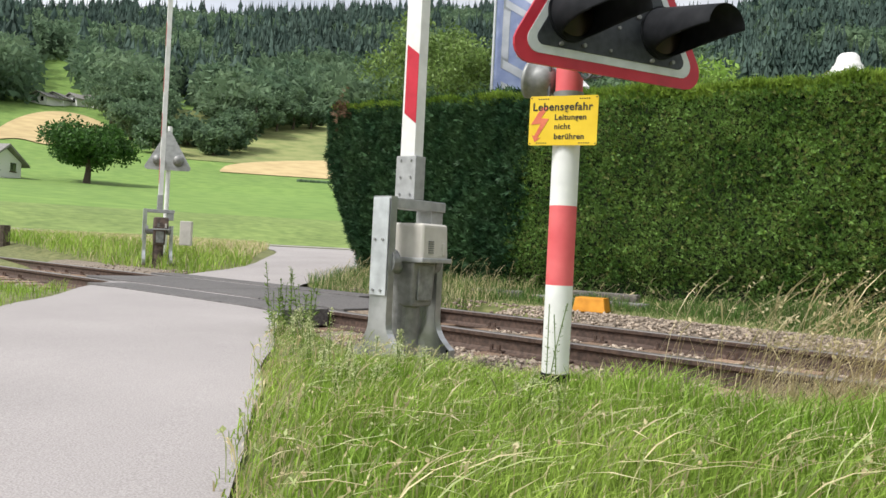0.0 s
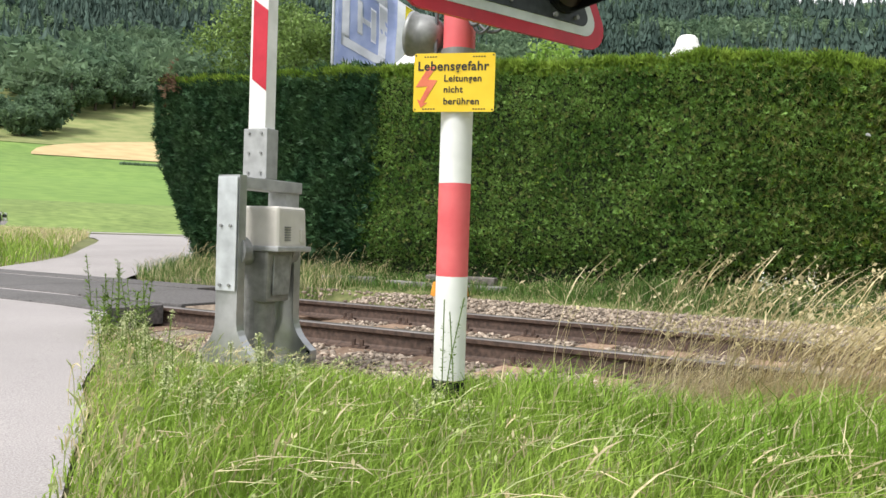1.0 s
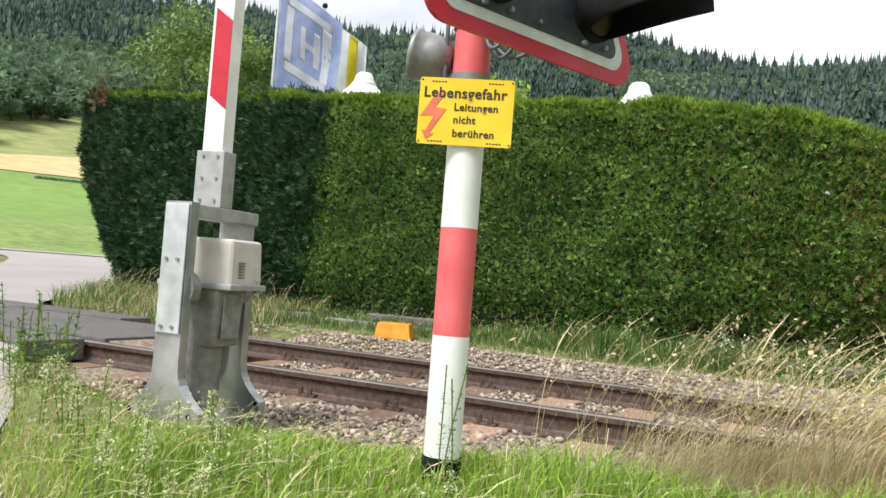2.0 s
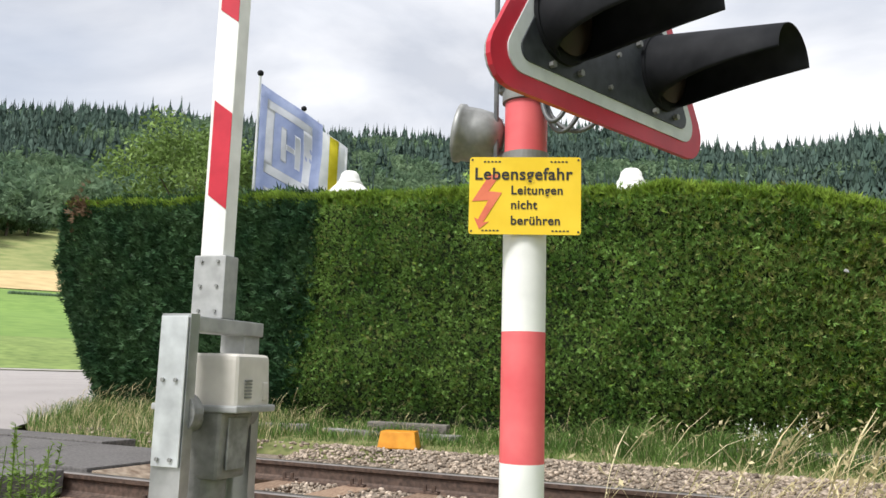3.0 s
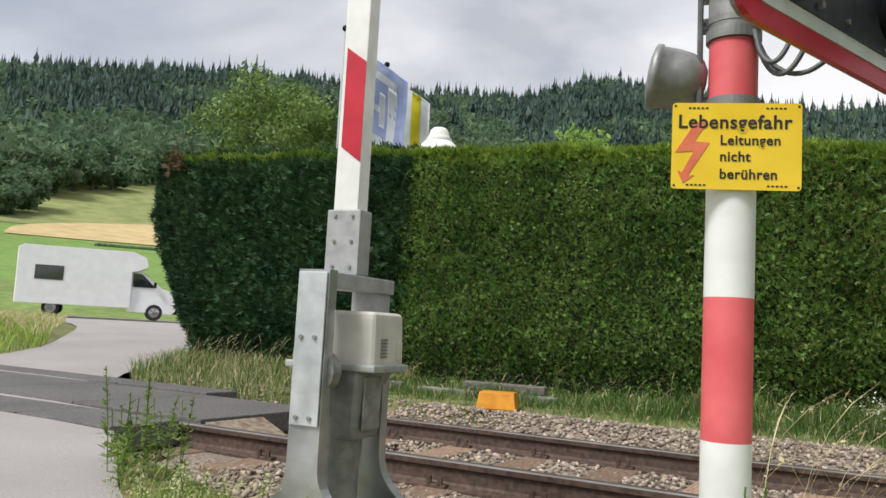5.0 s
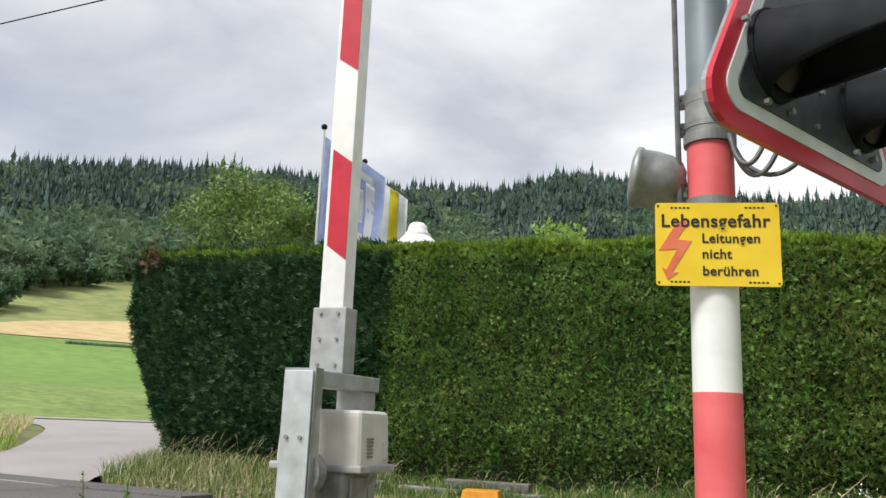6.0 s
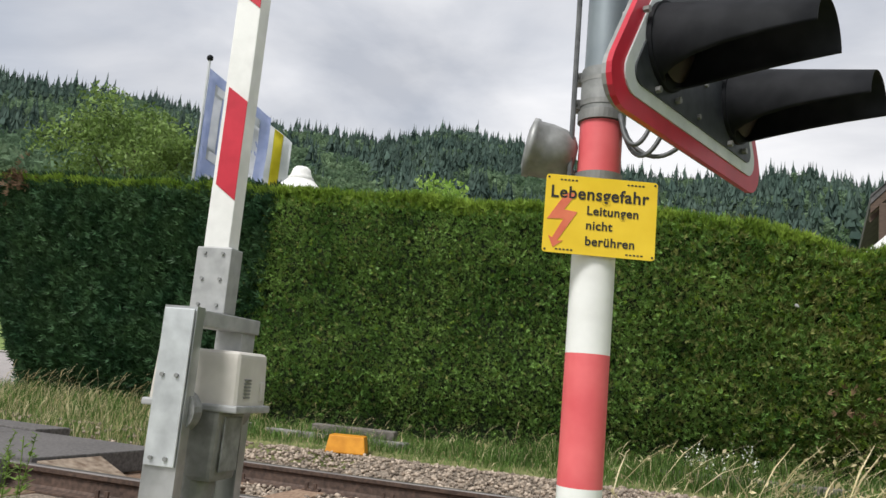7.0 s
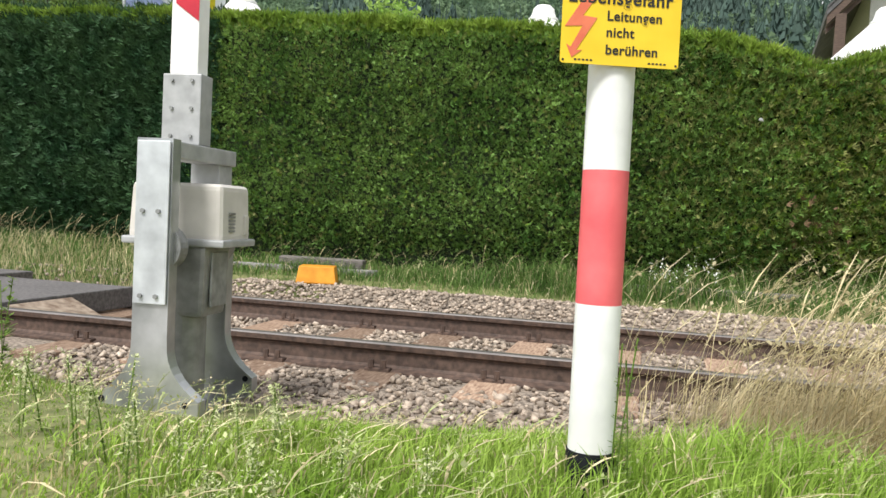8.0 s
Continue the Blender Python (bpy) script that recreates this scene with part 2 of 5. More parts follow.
def lathe(bm, profile, m=Matrix(), n=24):
    """Turns (radius, height) pairs about z."""
    rings = []
    for r, z in profile:
        rings.append([bm.verts.new(m @ Vector((r * math.cos(2 * math.pi * i / n), r * math.sin(2 * math.pi * i / n), z))) for i in range(n)])
    for a, b in zip(rings, rings[1:]):
        for i in range(n):
            bm.faces.new((a[i], a[(i + 1) % n], b[(i + 1) % n], b[i]))
    return bm


def sweep(bm, points, r, n=8):
    """A round cable along points."""
    pts = [Vector(p) for p in points]
    rings = []
    for i, p in enumerate(pts):
        d = (pts[min(i + 1, len(pts) - 1)] - pts[max(i - 1, 0)]).normalized()
        q = d.to_track_quat("Z", "Y").to_matrix()
        rings.append([bm.verts.new(p + q @ Vector((r * math.cos(2 * math.pi * k / n), r * math.sin(2 * math.pi * k / n), 0))) for k in range(n)])
    for a, b in zip(rings, rings[1:]):
        for k in range(n):
            bm.faces.new((a[k], a[(k + 1) % n], b[(k + 1) % n], b[k]))
    bm.faces.new(rings[0][::-1])
    bm.faces.new(rings[-1])
    return bm


def plate(bm, outline, depth, m=Matrix(), bevel=0.0):
    """A flat plate: an outline in its x, z plane, drawn out along +y by depth."""
    a = [bm.verts.new(m @ Vector((x, 0, z))) for x, z in outline]
    b = [bm.verts.new(m @ Vector((x, depth, z))) for x, z in outline]
    bm.faces.new(a)
    bm.faces.new(b[::-1])
    for i in range(len(a)):
        j = (i + 1) % len(a)
        bm.faces.new((a[j], a[i], b[i], b[j]))
    if bevel:
        edges = [e for e in bm.edges if len(e.link_faces) == 2 and e.calc_face_angle(0) > 0.7 and e.verts[0] in set(a + b)]
        bmesh.ops.bevel(bm, geom=edges, offset=bevel, segments=2, affect="EDGES")
    return bm


def rounded(points, r, n=6):
    """Rounds the corners of a polygon."""
    out = []
    k = len(points)
    for i in range(k):
        p, a, b = Vector(points[i]), Vector(points[i - 1]), Vector(points[(i + 1) % k])
        u, v = (a - p).normalized(), (b - p).normalized()
        half = u.angle(v) / 2
        t = r / math.tan(half)
        c = p + (u + v).normalized() * (r / math.sin(half))
        s, e = p + u * t - c, p + v * t - c
        ang = s.angle(e)
        turn = 1 if s.x * e.y - s.y * e.x > 0 else -1
        for j in range(n + 1):
            th = turn * ang * j / n
            out.append((c.x + s.x * math.cos(th) - s.y * math.sin(th), c.y + s.x * math.sin(th) + s.y * math.cos(th)))
    return out


def smooth_step(a, b, x):
    t = np.clip((np.asarray(x, float) - a) / (b - a), 0, 1)
    return t * t * (3 - 2 * t)


rng = np.random.default_rng(7)


def fast(name, verts, tris, mats, index=None, parent=None):
    """One mesh from arrays of corners and triangles."""
    me = bpy.data.meshes.new(name)
    verts, tris = np.asarray(verts, np.float32), np.asarray(tris, np.int32)
    me.vertices.add(len(verts))
    me.vertices.foreach_set("co", verts.ravel())
    me.loops.add(tris.size)
    me.loops.foreach_set("vertex_index", tris.ravel())
    me.polygons.add(len(tris))
    me.polygons.foreach_set("loop_start", np.arange(0, tris.size, 3, dtype=np.int32))
    for m in (mats if isinstance(mats, (list, tuple)) else [mats]):
        me.materials.append(m)
    if index is not None:
        me.polygons.foreach_set("material_index", np.asarray(index, np.int32))
    me.update(calc_edges=True)
    me.validate()
    ob = new(name, me)
    if parent:
        ob.parent = parent
    return ob


# ---------- ground, road, fields ----------
EYE0 = np.array((-1.0, 1.0))
ROAD = np.array([(10.0, -8.9, 1.6), (5.77, -5.6, 1.4), (-0.62, -0.66, 1.12), (-3.8, 1.8, 1.08), (-6.95, 4.25, 1.1), (-9.5, 6.2, 1.15), (-11.3, 8.5, 1.2), (-13.2, 11.3, 1.4), (-18.5, 16.6, 2.1), (-24.0, 21.0, 3.2), (-30.0, 26.0, 7.0), (-31.5, 27.2, 9.0)])


def road_curve(n=160):
    """Centre line and half width of the lane, evenly smoothed."""
    k = len(ROAD)
    t = np.linspace(0, k - 1, n)
    i = np.clip(t.astype(int), 0, k - 2)
    f = (t - i)[:, None]
    p0, p1, p2, p3 = ROAD[np.clip(i - 1, 0, k - 1)], ROAD[i], ROAD[i + 1], ROAD[np.clip(i + 2, 0, k - 1)]
    return 0.5 * (2 * p1 + (p2 - p0) * f + (2 * p0 - 5 * p1 + 4 * p2 - p3) * f ** 2 + (3 * p1 - p0 - 3 * p2 + p3) * f ** 3)


LANE = road_curve()


def lane_gap(x, y):
    """How far a place lies outside the lane's edge (negative on the lane)."""
    x, y = np.asarray(x, float), np.asarray(y, float)
    best = np.full(x.shape, 1e9)
    for cx, cy, hw in LANE:
        best = np.minimum(best, np.hypot(x - cx, y - cy) - hw)
    return best


RIDGE_AZ = (-180, -60, -25, -12, -8.2, -4.6, -3.2, 1, 6.4, 11, 16.2, 19.4, 23.4, 31.6, 38, 42, 47.4, 56.9, 63.4, 70.6, 90, 120, 180)
RIDGE_EL = (9, 10.5, 13.7, 14.2, 14.6, 15.7, 15.6, 15.2, 15.5, 16.6, 17.6, 18.0, 16.7, 16.5, 16.8, 17.0, 16.5, 15.2, 14.8, 13.6, 12.8, 11, 9)
SLOPE_R = (0, 15, 30, 43.5, 46.5, 57, 120, 160, 200, 265, 300, 640, 760, 1200, 4000)
SLOPE_EL_Z = (0.27, 0.27, 0.34, 0.38, 0.6, 1.95, 7.2, 13.0, 21.0, 39.0, 47.0, None, None, None, None)


def ground(x, y):
    """Height of the ground."""
    x, y = np.asarray(x, float), np.asarray(y, float)
    near = np.interp(y, (-30, 3.4, 4.2, 4.5, 8.0, 8.5, 9.3, 14), (0, 0, -0.16, -0.15, -0.14, 0.0, 0.1, 0.3))
    lane = np.interp(y, (-30, 7.0, 9.0, 12.0, 17, 24), (0, 0, 0.06, 0.19, 0.28, 0.34))
    gap = lane_gap(x, y)
    near = lane + (near - lane) * smooth_step(-0.05, 0.7, gap)
    r = np.hypot(x - EYE0[0], y - EYE0[1])
    az = np.degrees(np.arctan2(-(x - EYE0[0]), y - EYE0[1]))
    ridge = np.tan(np.radians(np.interp(az, RIDGE_AZ, RIDGE_EL))) * 640 - 18
    low = np.interp(r, SLOPE_R[:11], SLOPE_EL_Z[:11])
    f = np.clip((r - 300) / 340, 0, 1)
    high = 47 + (ridge - 47) * (f * 1.15 - 0.15 * f * f)
    z = np.where(r < 300, low, np.where(r < 640, high, ridge - (np.minimum(r, 2500) - 640) * 0.05))
    # the plain behind the camera stays low
    back = smooth_step(110, 150, np.abs(az))
    z = z * (1 - back) + np.minimum(z, 0.5) * back
    k = smooth_step(13, 22, r)
    return near * (1 - k) + z * k


def make_ground():
    az = np.radians(np.concatenate([np.arange(-180, -30, 3.0), np.arange(-30, 85, 0.75), np.arange(85, 180, 3.0)]))
    rr = [0.25]
    while rr[-1] < 4000:
        rr.append(rr[-1] * (1.035 if rr[-1] < 14 else 1.05))
    rr = np.array(rr)
    a, r = np.meshgrid(az, rr)
    x, y = EYE0[0] - r * np.sin(a), EYE0[1] + r * np.cos(a)
    z = ground(x, y)
    z = z - 0.16 * smooth_step(4.3, 4.6, y) * smooth_step(8.3, 8.0, y) * (r < 60)
    z = z - 0.05 * smooth_step(0.12, -0.12, lane_gap(x, y))
    z = z + np.where((r > 280), rng.normal(0, 1, z.shape) * 0.0006 * r, 0)
    n, m = x.shape
    verts = [(EYE0[0], EYE0[1], float(ground(*EYE0)))] + list(zip(x.ravel(), y.ravel(), z.ravel()))
    faces, index = [], []
    for j in range(m):
        faces.append((0, 1 + j, 1 + (j + 1) % m))
        index.append(0)
    for i in range(n - 1):
        for j in range(m):
            k = (j + 1) % m
            faces.append((1 + i * m + j, 1 + (i + 1) * m + j, 1 + (i + 1) * m + k, 1 + i * m + k))
            cx, cy, cr = x[i, j], y[i, j], r[i, j]
            if cr < 43.5:
                index.append(0)
            elif cr < 60:
                index.append(3)
            else:
                index.append(2)
    ob = raw("ground", verts, faces, [M_SOIL, M_BALLAST, M_MEADOW, M_BANK], index=index, smooth=True)
    return tagged(ob, "grassy ground with a ballast bed, rising to green meadows", "ground", kind="structure")


make_ground()


def make_lane():
    verts, faces = [], []
    d = np.gradient(LANE[:, :2], axis=0)
    d /= np.linalg.norm(d, axis=1)[:, None]
    nrm = np.stack([-d[:, 1], d[:, 0]], 1)
    cols = 7
    for i, (cx, cy, hw) in enumerate(LANE):
        for k in range(cols):
            s = (k / (cols - 1) * 2 - 1) * (hw + (0.06 * noise.noise((i * 0.35, k * 9.1, 0)) if k in (0, cols - 1) else 0))
            px, py = cx + nrm[i, 0] * s, cy + nrm[i, 1] * s
            verts.append((px, py, float(ground(px, py)) + 0.008 - 0.012 * (abs(s) / hw) ** 6))
    for i in range(len(LANE) - 1):
        for k in range(cols - 1):
            a = i * cols + k
            faces.append((a, a + 1, a + cols + 1, a + cols))
    ob = raw("road", verts, faces, M_ASPHALT, smooth=True)
    tagged(ob, "narrow pale grey asphalt lane crossing the railway", "road", kind="structure")
    # the road that the lane meets
    verts, faces = [], []
    e, side = np.array((-0.643, -0.766)), np.array((-0.766, 0.643))
    c = EYE0 + 40.6 * side
    for i in range(81):
        s = (i - 40) * 2.5
        for k in range(5):
            p = c + e * s + side * (k - 2) * 1.3
            verts.append((p[0], p[1], float(ground(p[0], p[1])) + 0.05))
    for i in range(80):
        for k in range(4):
            a = i * 5 + k
            faces.append((a, a + 5, a + 6, a + 1))
    ob = raw("road_main", verts, faces, M_ASPHALT, smooth=True)
    tagged(ob, "pale grey asphalt road along the meadow", "road", kind="structure")


make_lane()


def field_patch(name, mat, az0, az1, lo, hi, label, lift=0.25):
    verts, faces = [], []
    n, m = 60, 12
    for i in range(n + 1):
        az = az0 + (az1 - az0) * i / n
        for j in range(m + 1):
            r = lo(az) + (hi(az) - lo(az)) * j / m
            x, y = EYE0[0] - r * math.sin(radians(az)), EYE0[1] + r * math.cos(radians(az))
            verts.append((x, y, float(ground(x, y)) + lift))
    for i in range(n):
        for j in range(m):
            a = i * (m + 1) + j
            faces.append((a, a + 1, a + m + 2, a + m + 1))
    return tagged(raw(name, verts, faces, mat, smooth=True), label, "field", kind="structure")


field_patch("field_dry", M_DRYFIELD, 62.0, 38.0, lambda a: 178, lambda a: 272, "dry yellow-green hillside meadow", 0.12)
field_patch("field_mown", M_TAN, 57.6, 38.0, lambda a: 160, lambda a: 163 + 36 * math.sqrt(max(0, min(1, (57.6 - a) / 9))), "freshly mown tan field below the wood", 0.22)
field_patch("field_mown_far", M_TAN, 71.8, 64.2, lambda a: 186 + 3 * math.sin(a * 2), lambda a: 189 + 50 * max(0.0, 1 - ((a - 67.3) / 4.4) ** 2), "freshly mown tan slope near a hamlet", 0.22)

# ---------- railway ----------
NEAR_Y, FAR_Y = 5.35, 6.857


def rail_profile():
    half = [(0.0, -0.16), (0.066, -0.16), (0.066, -0.148), (0.02, -0.134), (0.009, -0.12), (0.009, -0.05), (0.033, -0.036), (0.036, -0.008), (0.026, 0.0)]
    return half + [(-a, b) for a, b in half[::-1] if a > 0]


def make_track():
    track = thing("railway_track", "single railway track with rusty rails on wooden sleepers in ballast", "railway track")
    prof = rail_profile()
    for y in (NEAR_Y, FAR_Y):
        verts, faces, index = [], [], []
        xs = np.linspace(-70, 60, 53)
        for x in xs:
            for a, b in prof:
                verts.append((x, y + a, b))
        k = len(prof)
        for i in range(len(xs) - 1):
            for j in range(k):
                q = (j + 1) % k
                faces.append((i * k + j, i * k + q, (i + 1) * k + q, (i + 1) * k + j))
                index.append(1 if prof[j][1] >= -0.009 and prof[q][1] >= -0.009 else 0)
        raw("rail", verts, faces, [M_RAIL, M_RAILTOP], track, index)
    me = None
    x = -16.2
    while x < 10:
        if me is None:
            bm = bmesh.new()
            box(bm, (-0.125, -1.25, -0.16), (0.125, 1.25, 0.0), 0.012)
            s = part("sleeper", bm, M_SLEEPER, track)
            me = s.data
        else:
            s = new("sleeper", me)
            s.parent = track
        s.matrix_basis = pose(x + random.uniform(-0.02, 0.02), (NEAR_Y + FAR_Y) / 2 + random.uniform(-0.03, 0.03), -0.145 + random.uniform(-0.01, 0.0), 0, 0, random.uniform(-1, 1))
        x += 0.62
    # clips that hold the rails, on each sleeper
    bm = bmesh.new()
    for sy in (-1, 1):
        box(bm, (-0.07, sy * 0.055 - 0.03, -0.155), (0.07, sy * 0.055 + 0.03, -0.128), 0.006)
        for dx in (-0.035, 0.035):
            tube(bm, (dx, sy * 0.075, -0.13), (dx, sy * 0.075, -0.085), 0.016, n=6)
    clip = None
    xs = [-16.2 + 0.62 * i for i in range(42)]
    for x in xs:
        if x < -5.4 and x > -12.5:
            continue
        for y in (NEAR_Y, FAR_Y):
            if clip is None:
                c = part("rail_clip", bm, M_RAIL, track)
                clip = c.data
            else:
                c = new("rail_clip", clip)
                c.parent = track
            c.matrix_basis = pose(x, y, 0)
    return track


make_track()


def make_ballast():
    """The bed, and the loose stones on it."""
    prof = ((4.12, -0.20), (4.45, -0.165), (5.0, -0.16), (6.1, -0.175), (7.2, -0.15), (7.6, -0.05), (8.05, 0.0), (8.5, -0.03))
    verts, faces = [], []
    xs = np.linspace(-60, 40, 401)
    for x in xs:
        for j, (y, z) in enumerate(prof):
            edge = 0.16 * noise.noise((x * 1.7, j, 3)) if j in (0, len(prof) - 1) else 0.0
            low = -0.12 if float(x) > -13.5 and float(x) < -4.6 and (y < 5 or y > 7) else 0.0
            verts.append((x, y + edge, z + low + 0.012 * noise.noise((x * 4, y * 4, 1))))
    k = len(prof)
    for i in range(len(xs) - 1):
        for j in range(k - 1):
            a = i * k + j
            faces.append((a, a + k, a + k + 1, a + 1))
    bed = raw("ballast_bed", verts, faces, M_BALLAST, smooth=True)
    tagged(bed, "grey-brown ballast bed under the rails", "ballast", kind="structure")
    n = 24000
    x = np.where(rng.uniform(0, 1, n) < 0.8, rng.uniform(-5.6, 2.2, n), rng.uniform(-16, 8, n))
    y = rng.uniform(4.15, 8.45, n)
    ok = (np.abs(y - NEAR_Y) > 0.09) & (np.abs(y - FAR_Y) > 0.09) & ~((lane_gap(x, y) < 0.25) & (x < -4.6)) & ~((x < -4.95) & (x > -12.2) & (y > 4.6) & (y < 7.4))
    on_sleeper = (np.abs(((x + 16.2 + 0.31) % 0.62) - 0.31) < 0.12) & (y > 5.0) & (y < 7.2)
    ok &= ~(on_sleeper & (rng.uniform(0, 1, n) < 0.93))
    x, y = x[ok], y[ok]
    n = len(x)
    z = np.interp(y, [p[0] for p in prof], [p[1] for p in prof]) + 0.004
    s = 0.011 + 0.02 * rng.beta(1.3, 2.4, n)
    t = (1 + 5 ** 0.5) / 2
    ico = np.array([(-1, t, 0), (1, t, 0), (-1, -t, 0), (1, -t, 0), (0, -1, t), (0, 1, t), (0, -1, -t), (0, 1, -t), (t, 0, -1), (t, 0, 1), (-t, 0, -1), (-t, 0, 1)]) / 1.9
    tri = np.array([(0, 11, 5), (0, 5, 1), (0, 1, 7), (0, 7, 10), (0, 10, 11), (1, 5, 9), (5, 11, 4), (11, 10, 2), (10, 7, 6), (7, 1, 8), (3, 9, 4), (3, 4, 2), (3, 2, 6), (3, 6, 8), (3, 8, 9), (4, 9, 5), (2, 4, 11), (6, 2, 10), (8, 6, 7), (9, 8, 1)])
    V = ico[None] * rng.uniform(0.4, 1.4, (n, 12, 1)) * s[:, None, None] * rng.uniform(0.65, 1.3, (n, 1, 3))
    a = rng.uniform(0, 6.28, n)
    c, d = np.cos(a)[:, None], np.sin(a)[:, None]
    V = np.stack([V[..., 0] * c - V[..., 1] * d, V[..., 0] * d + V[..., 1] * c, V[..., 2] * 0.8], -1)
    V += np.stack([x, y, z + 0.3 * s], 1)[:, None]
    # the nearest stones are pieces of their own, on shared shapes
    close = np.flatnonzero((y < 5.2) & (x > -3.9) & (x < -1.1))[:300]
    shapes = []
    for k in range(8):
        m = bpy.data.meshes.new("stone")
        m.from_pydata((ico * rng.uniform(0.4, 1.4, (12, 1)) * rng.uniform(0.65, 1.3, (1, 3)) * np.array((1, 1, 0.8))).tolist(), [], tri.tolist())
        m.materials.append(M_STONE)
        shapes.append(m)
    for q, i in enumerate(close):
        o = new("stone", shapes[q % 8])
        o.parent = bed
        o.matrix_basis = Matrix.LocRotScale((x[i], y[i], z[i] + 0.3 * s[i]), Euler((random.uniform(-0.4, 0.4), random.uniform(-0.4, 0.4), random.uniform(0, 6.28))), (s[i],) * 3)
    rest = np.ones(n, bool)
    rest[close] = False
    V = V[rest]
    n = len(V)
    F = ((np.arange(n) * 12)[:, None, None] + tri[None]).reshape(-1, 3)
    ob = fast("ballast_stones", V.reshape(-1, 3), F, M_STONE)
    tagged(ob, "loose angular grey-brown ballast stones around the rails", "ballast", kind="stuff")


make_ballast()


def make_crossing():
    """Rubber panels beside and between the rails where the lane crosses."""
    crossing = thing("level_crossing", "dark rubber level-crossing panels between the rails", "level crossing")
    for y0, y1, x0, x1 in ((4.72, 5.29, -9.6, -5.8), (5.43, 6.78, -11.2, -5.75), (6.93, 7.35, -12.2, -7.2)):
        n = 4
        for i in range(n):
            a, b = x0 + (x1 - x0) * i / n, x0 + (x1 - x0) * (i + 1) / n
            bm = bmesh.new()
            box(bm, (a + 0.006, y0, -0.14), (b - 0.006, y1, 0.02), 0.012)
            part("panel", bm, M_PANEL, crossing)
    bm = bmesh.new()
    v = [bm.verts.new(p) for p in ((-5.74, 5.46, 0.0), (-5.74, 6.05, 0.0), (-5.4, 5.95, -0.1), (-5.34, 5.46, -0.1), (-5.74, 5.46, -0.14), (-5.74, 6.05, -0.14))]
    for f in ((0, 1, 2, 3), (0, 3, 4), (1, 5, 2), (0, 4, 5, 1)):
        bm.faces.new([v[i] for i in f])
    part("deflector", bm, M_WORNPLATE, crossing, "worn sloping steel deflector plate")
    return crossing


make_crossing()

# ---------- hedge ----------
HX0, HX1, HX2 = -11.16, -6.75, 16.0      # far corner, bend, right end
HY0, HY1 = 9.6, 9.3


def hedge_top(x):
    x = np.asarray(x, float)
    top = np.interp(x, (-11.2, -9.0, -6.35, -4.3, -2.5, -1.9, -1.35, -0.65, -0.4, 0.1, 0.5, 3.0, 16.0), (3.08, 2.98, 2.86, 2.73, 2.68, 2.61, 2.56, 2.41, 2.29, 2.36, 2.42, 2.42, 2.4))
    return top + 0.015 * np.sin(x * 2.3) + 0.015 * np.sin(x * 5.1 + 1)


def hedge_face(x):
    x = np.asarray(x, float)
    return np.interp(x, (HX0, HX1 - 0.5, HX1 + 0.5, HX2), (HY0, HY1 + 0.09, HY1, HY1))


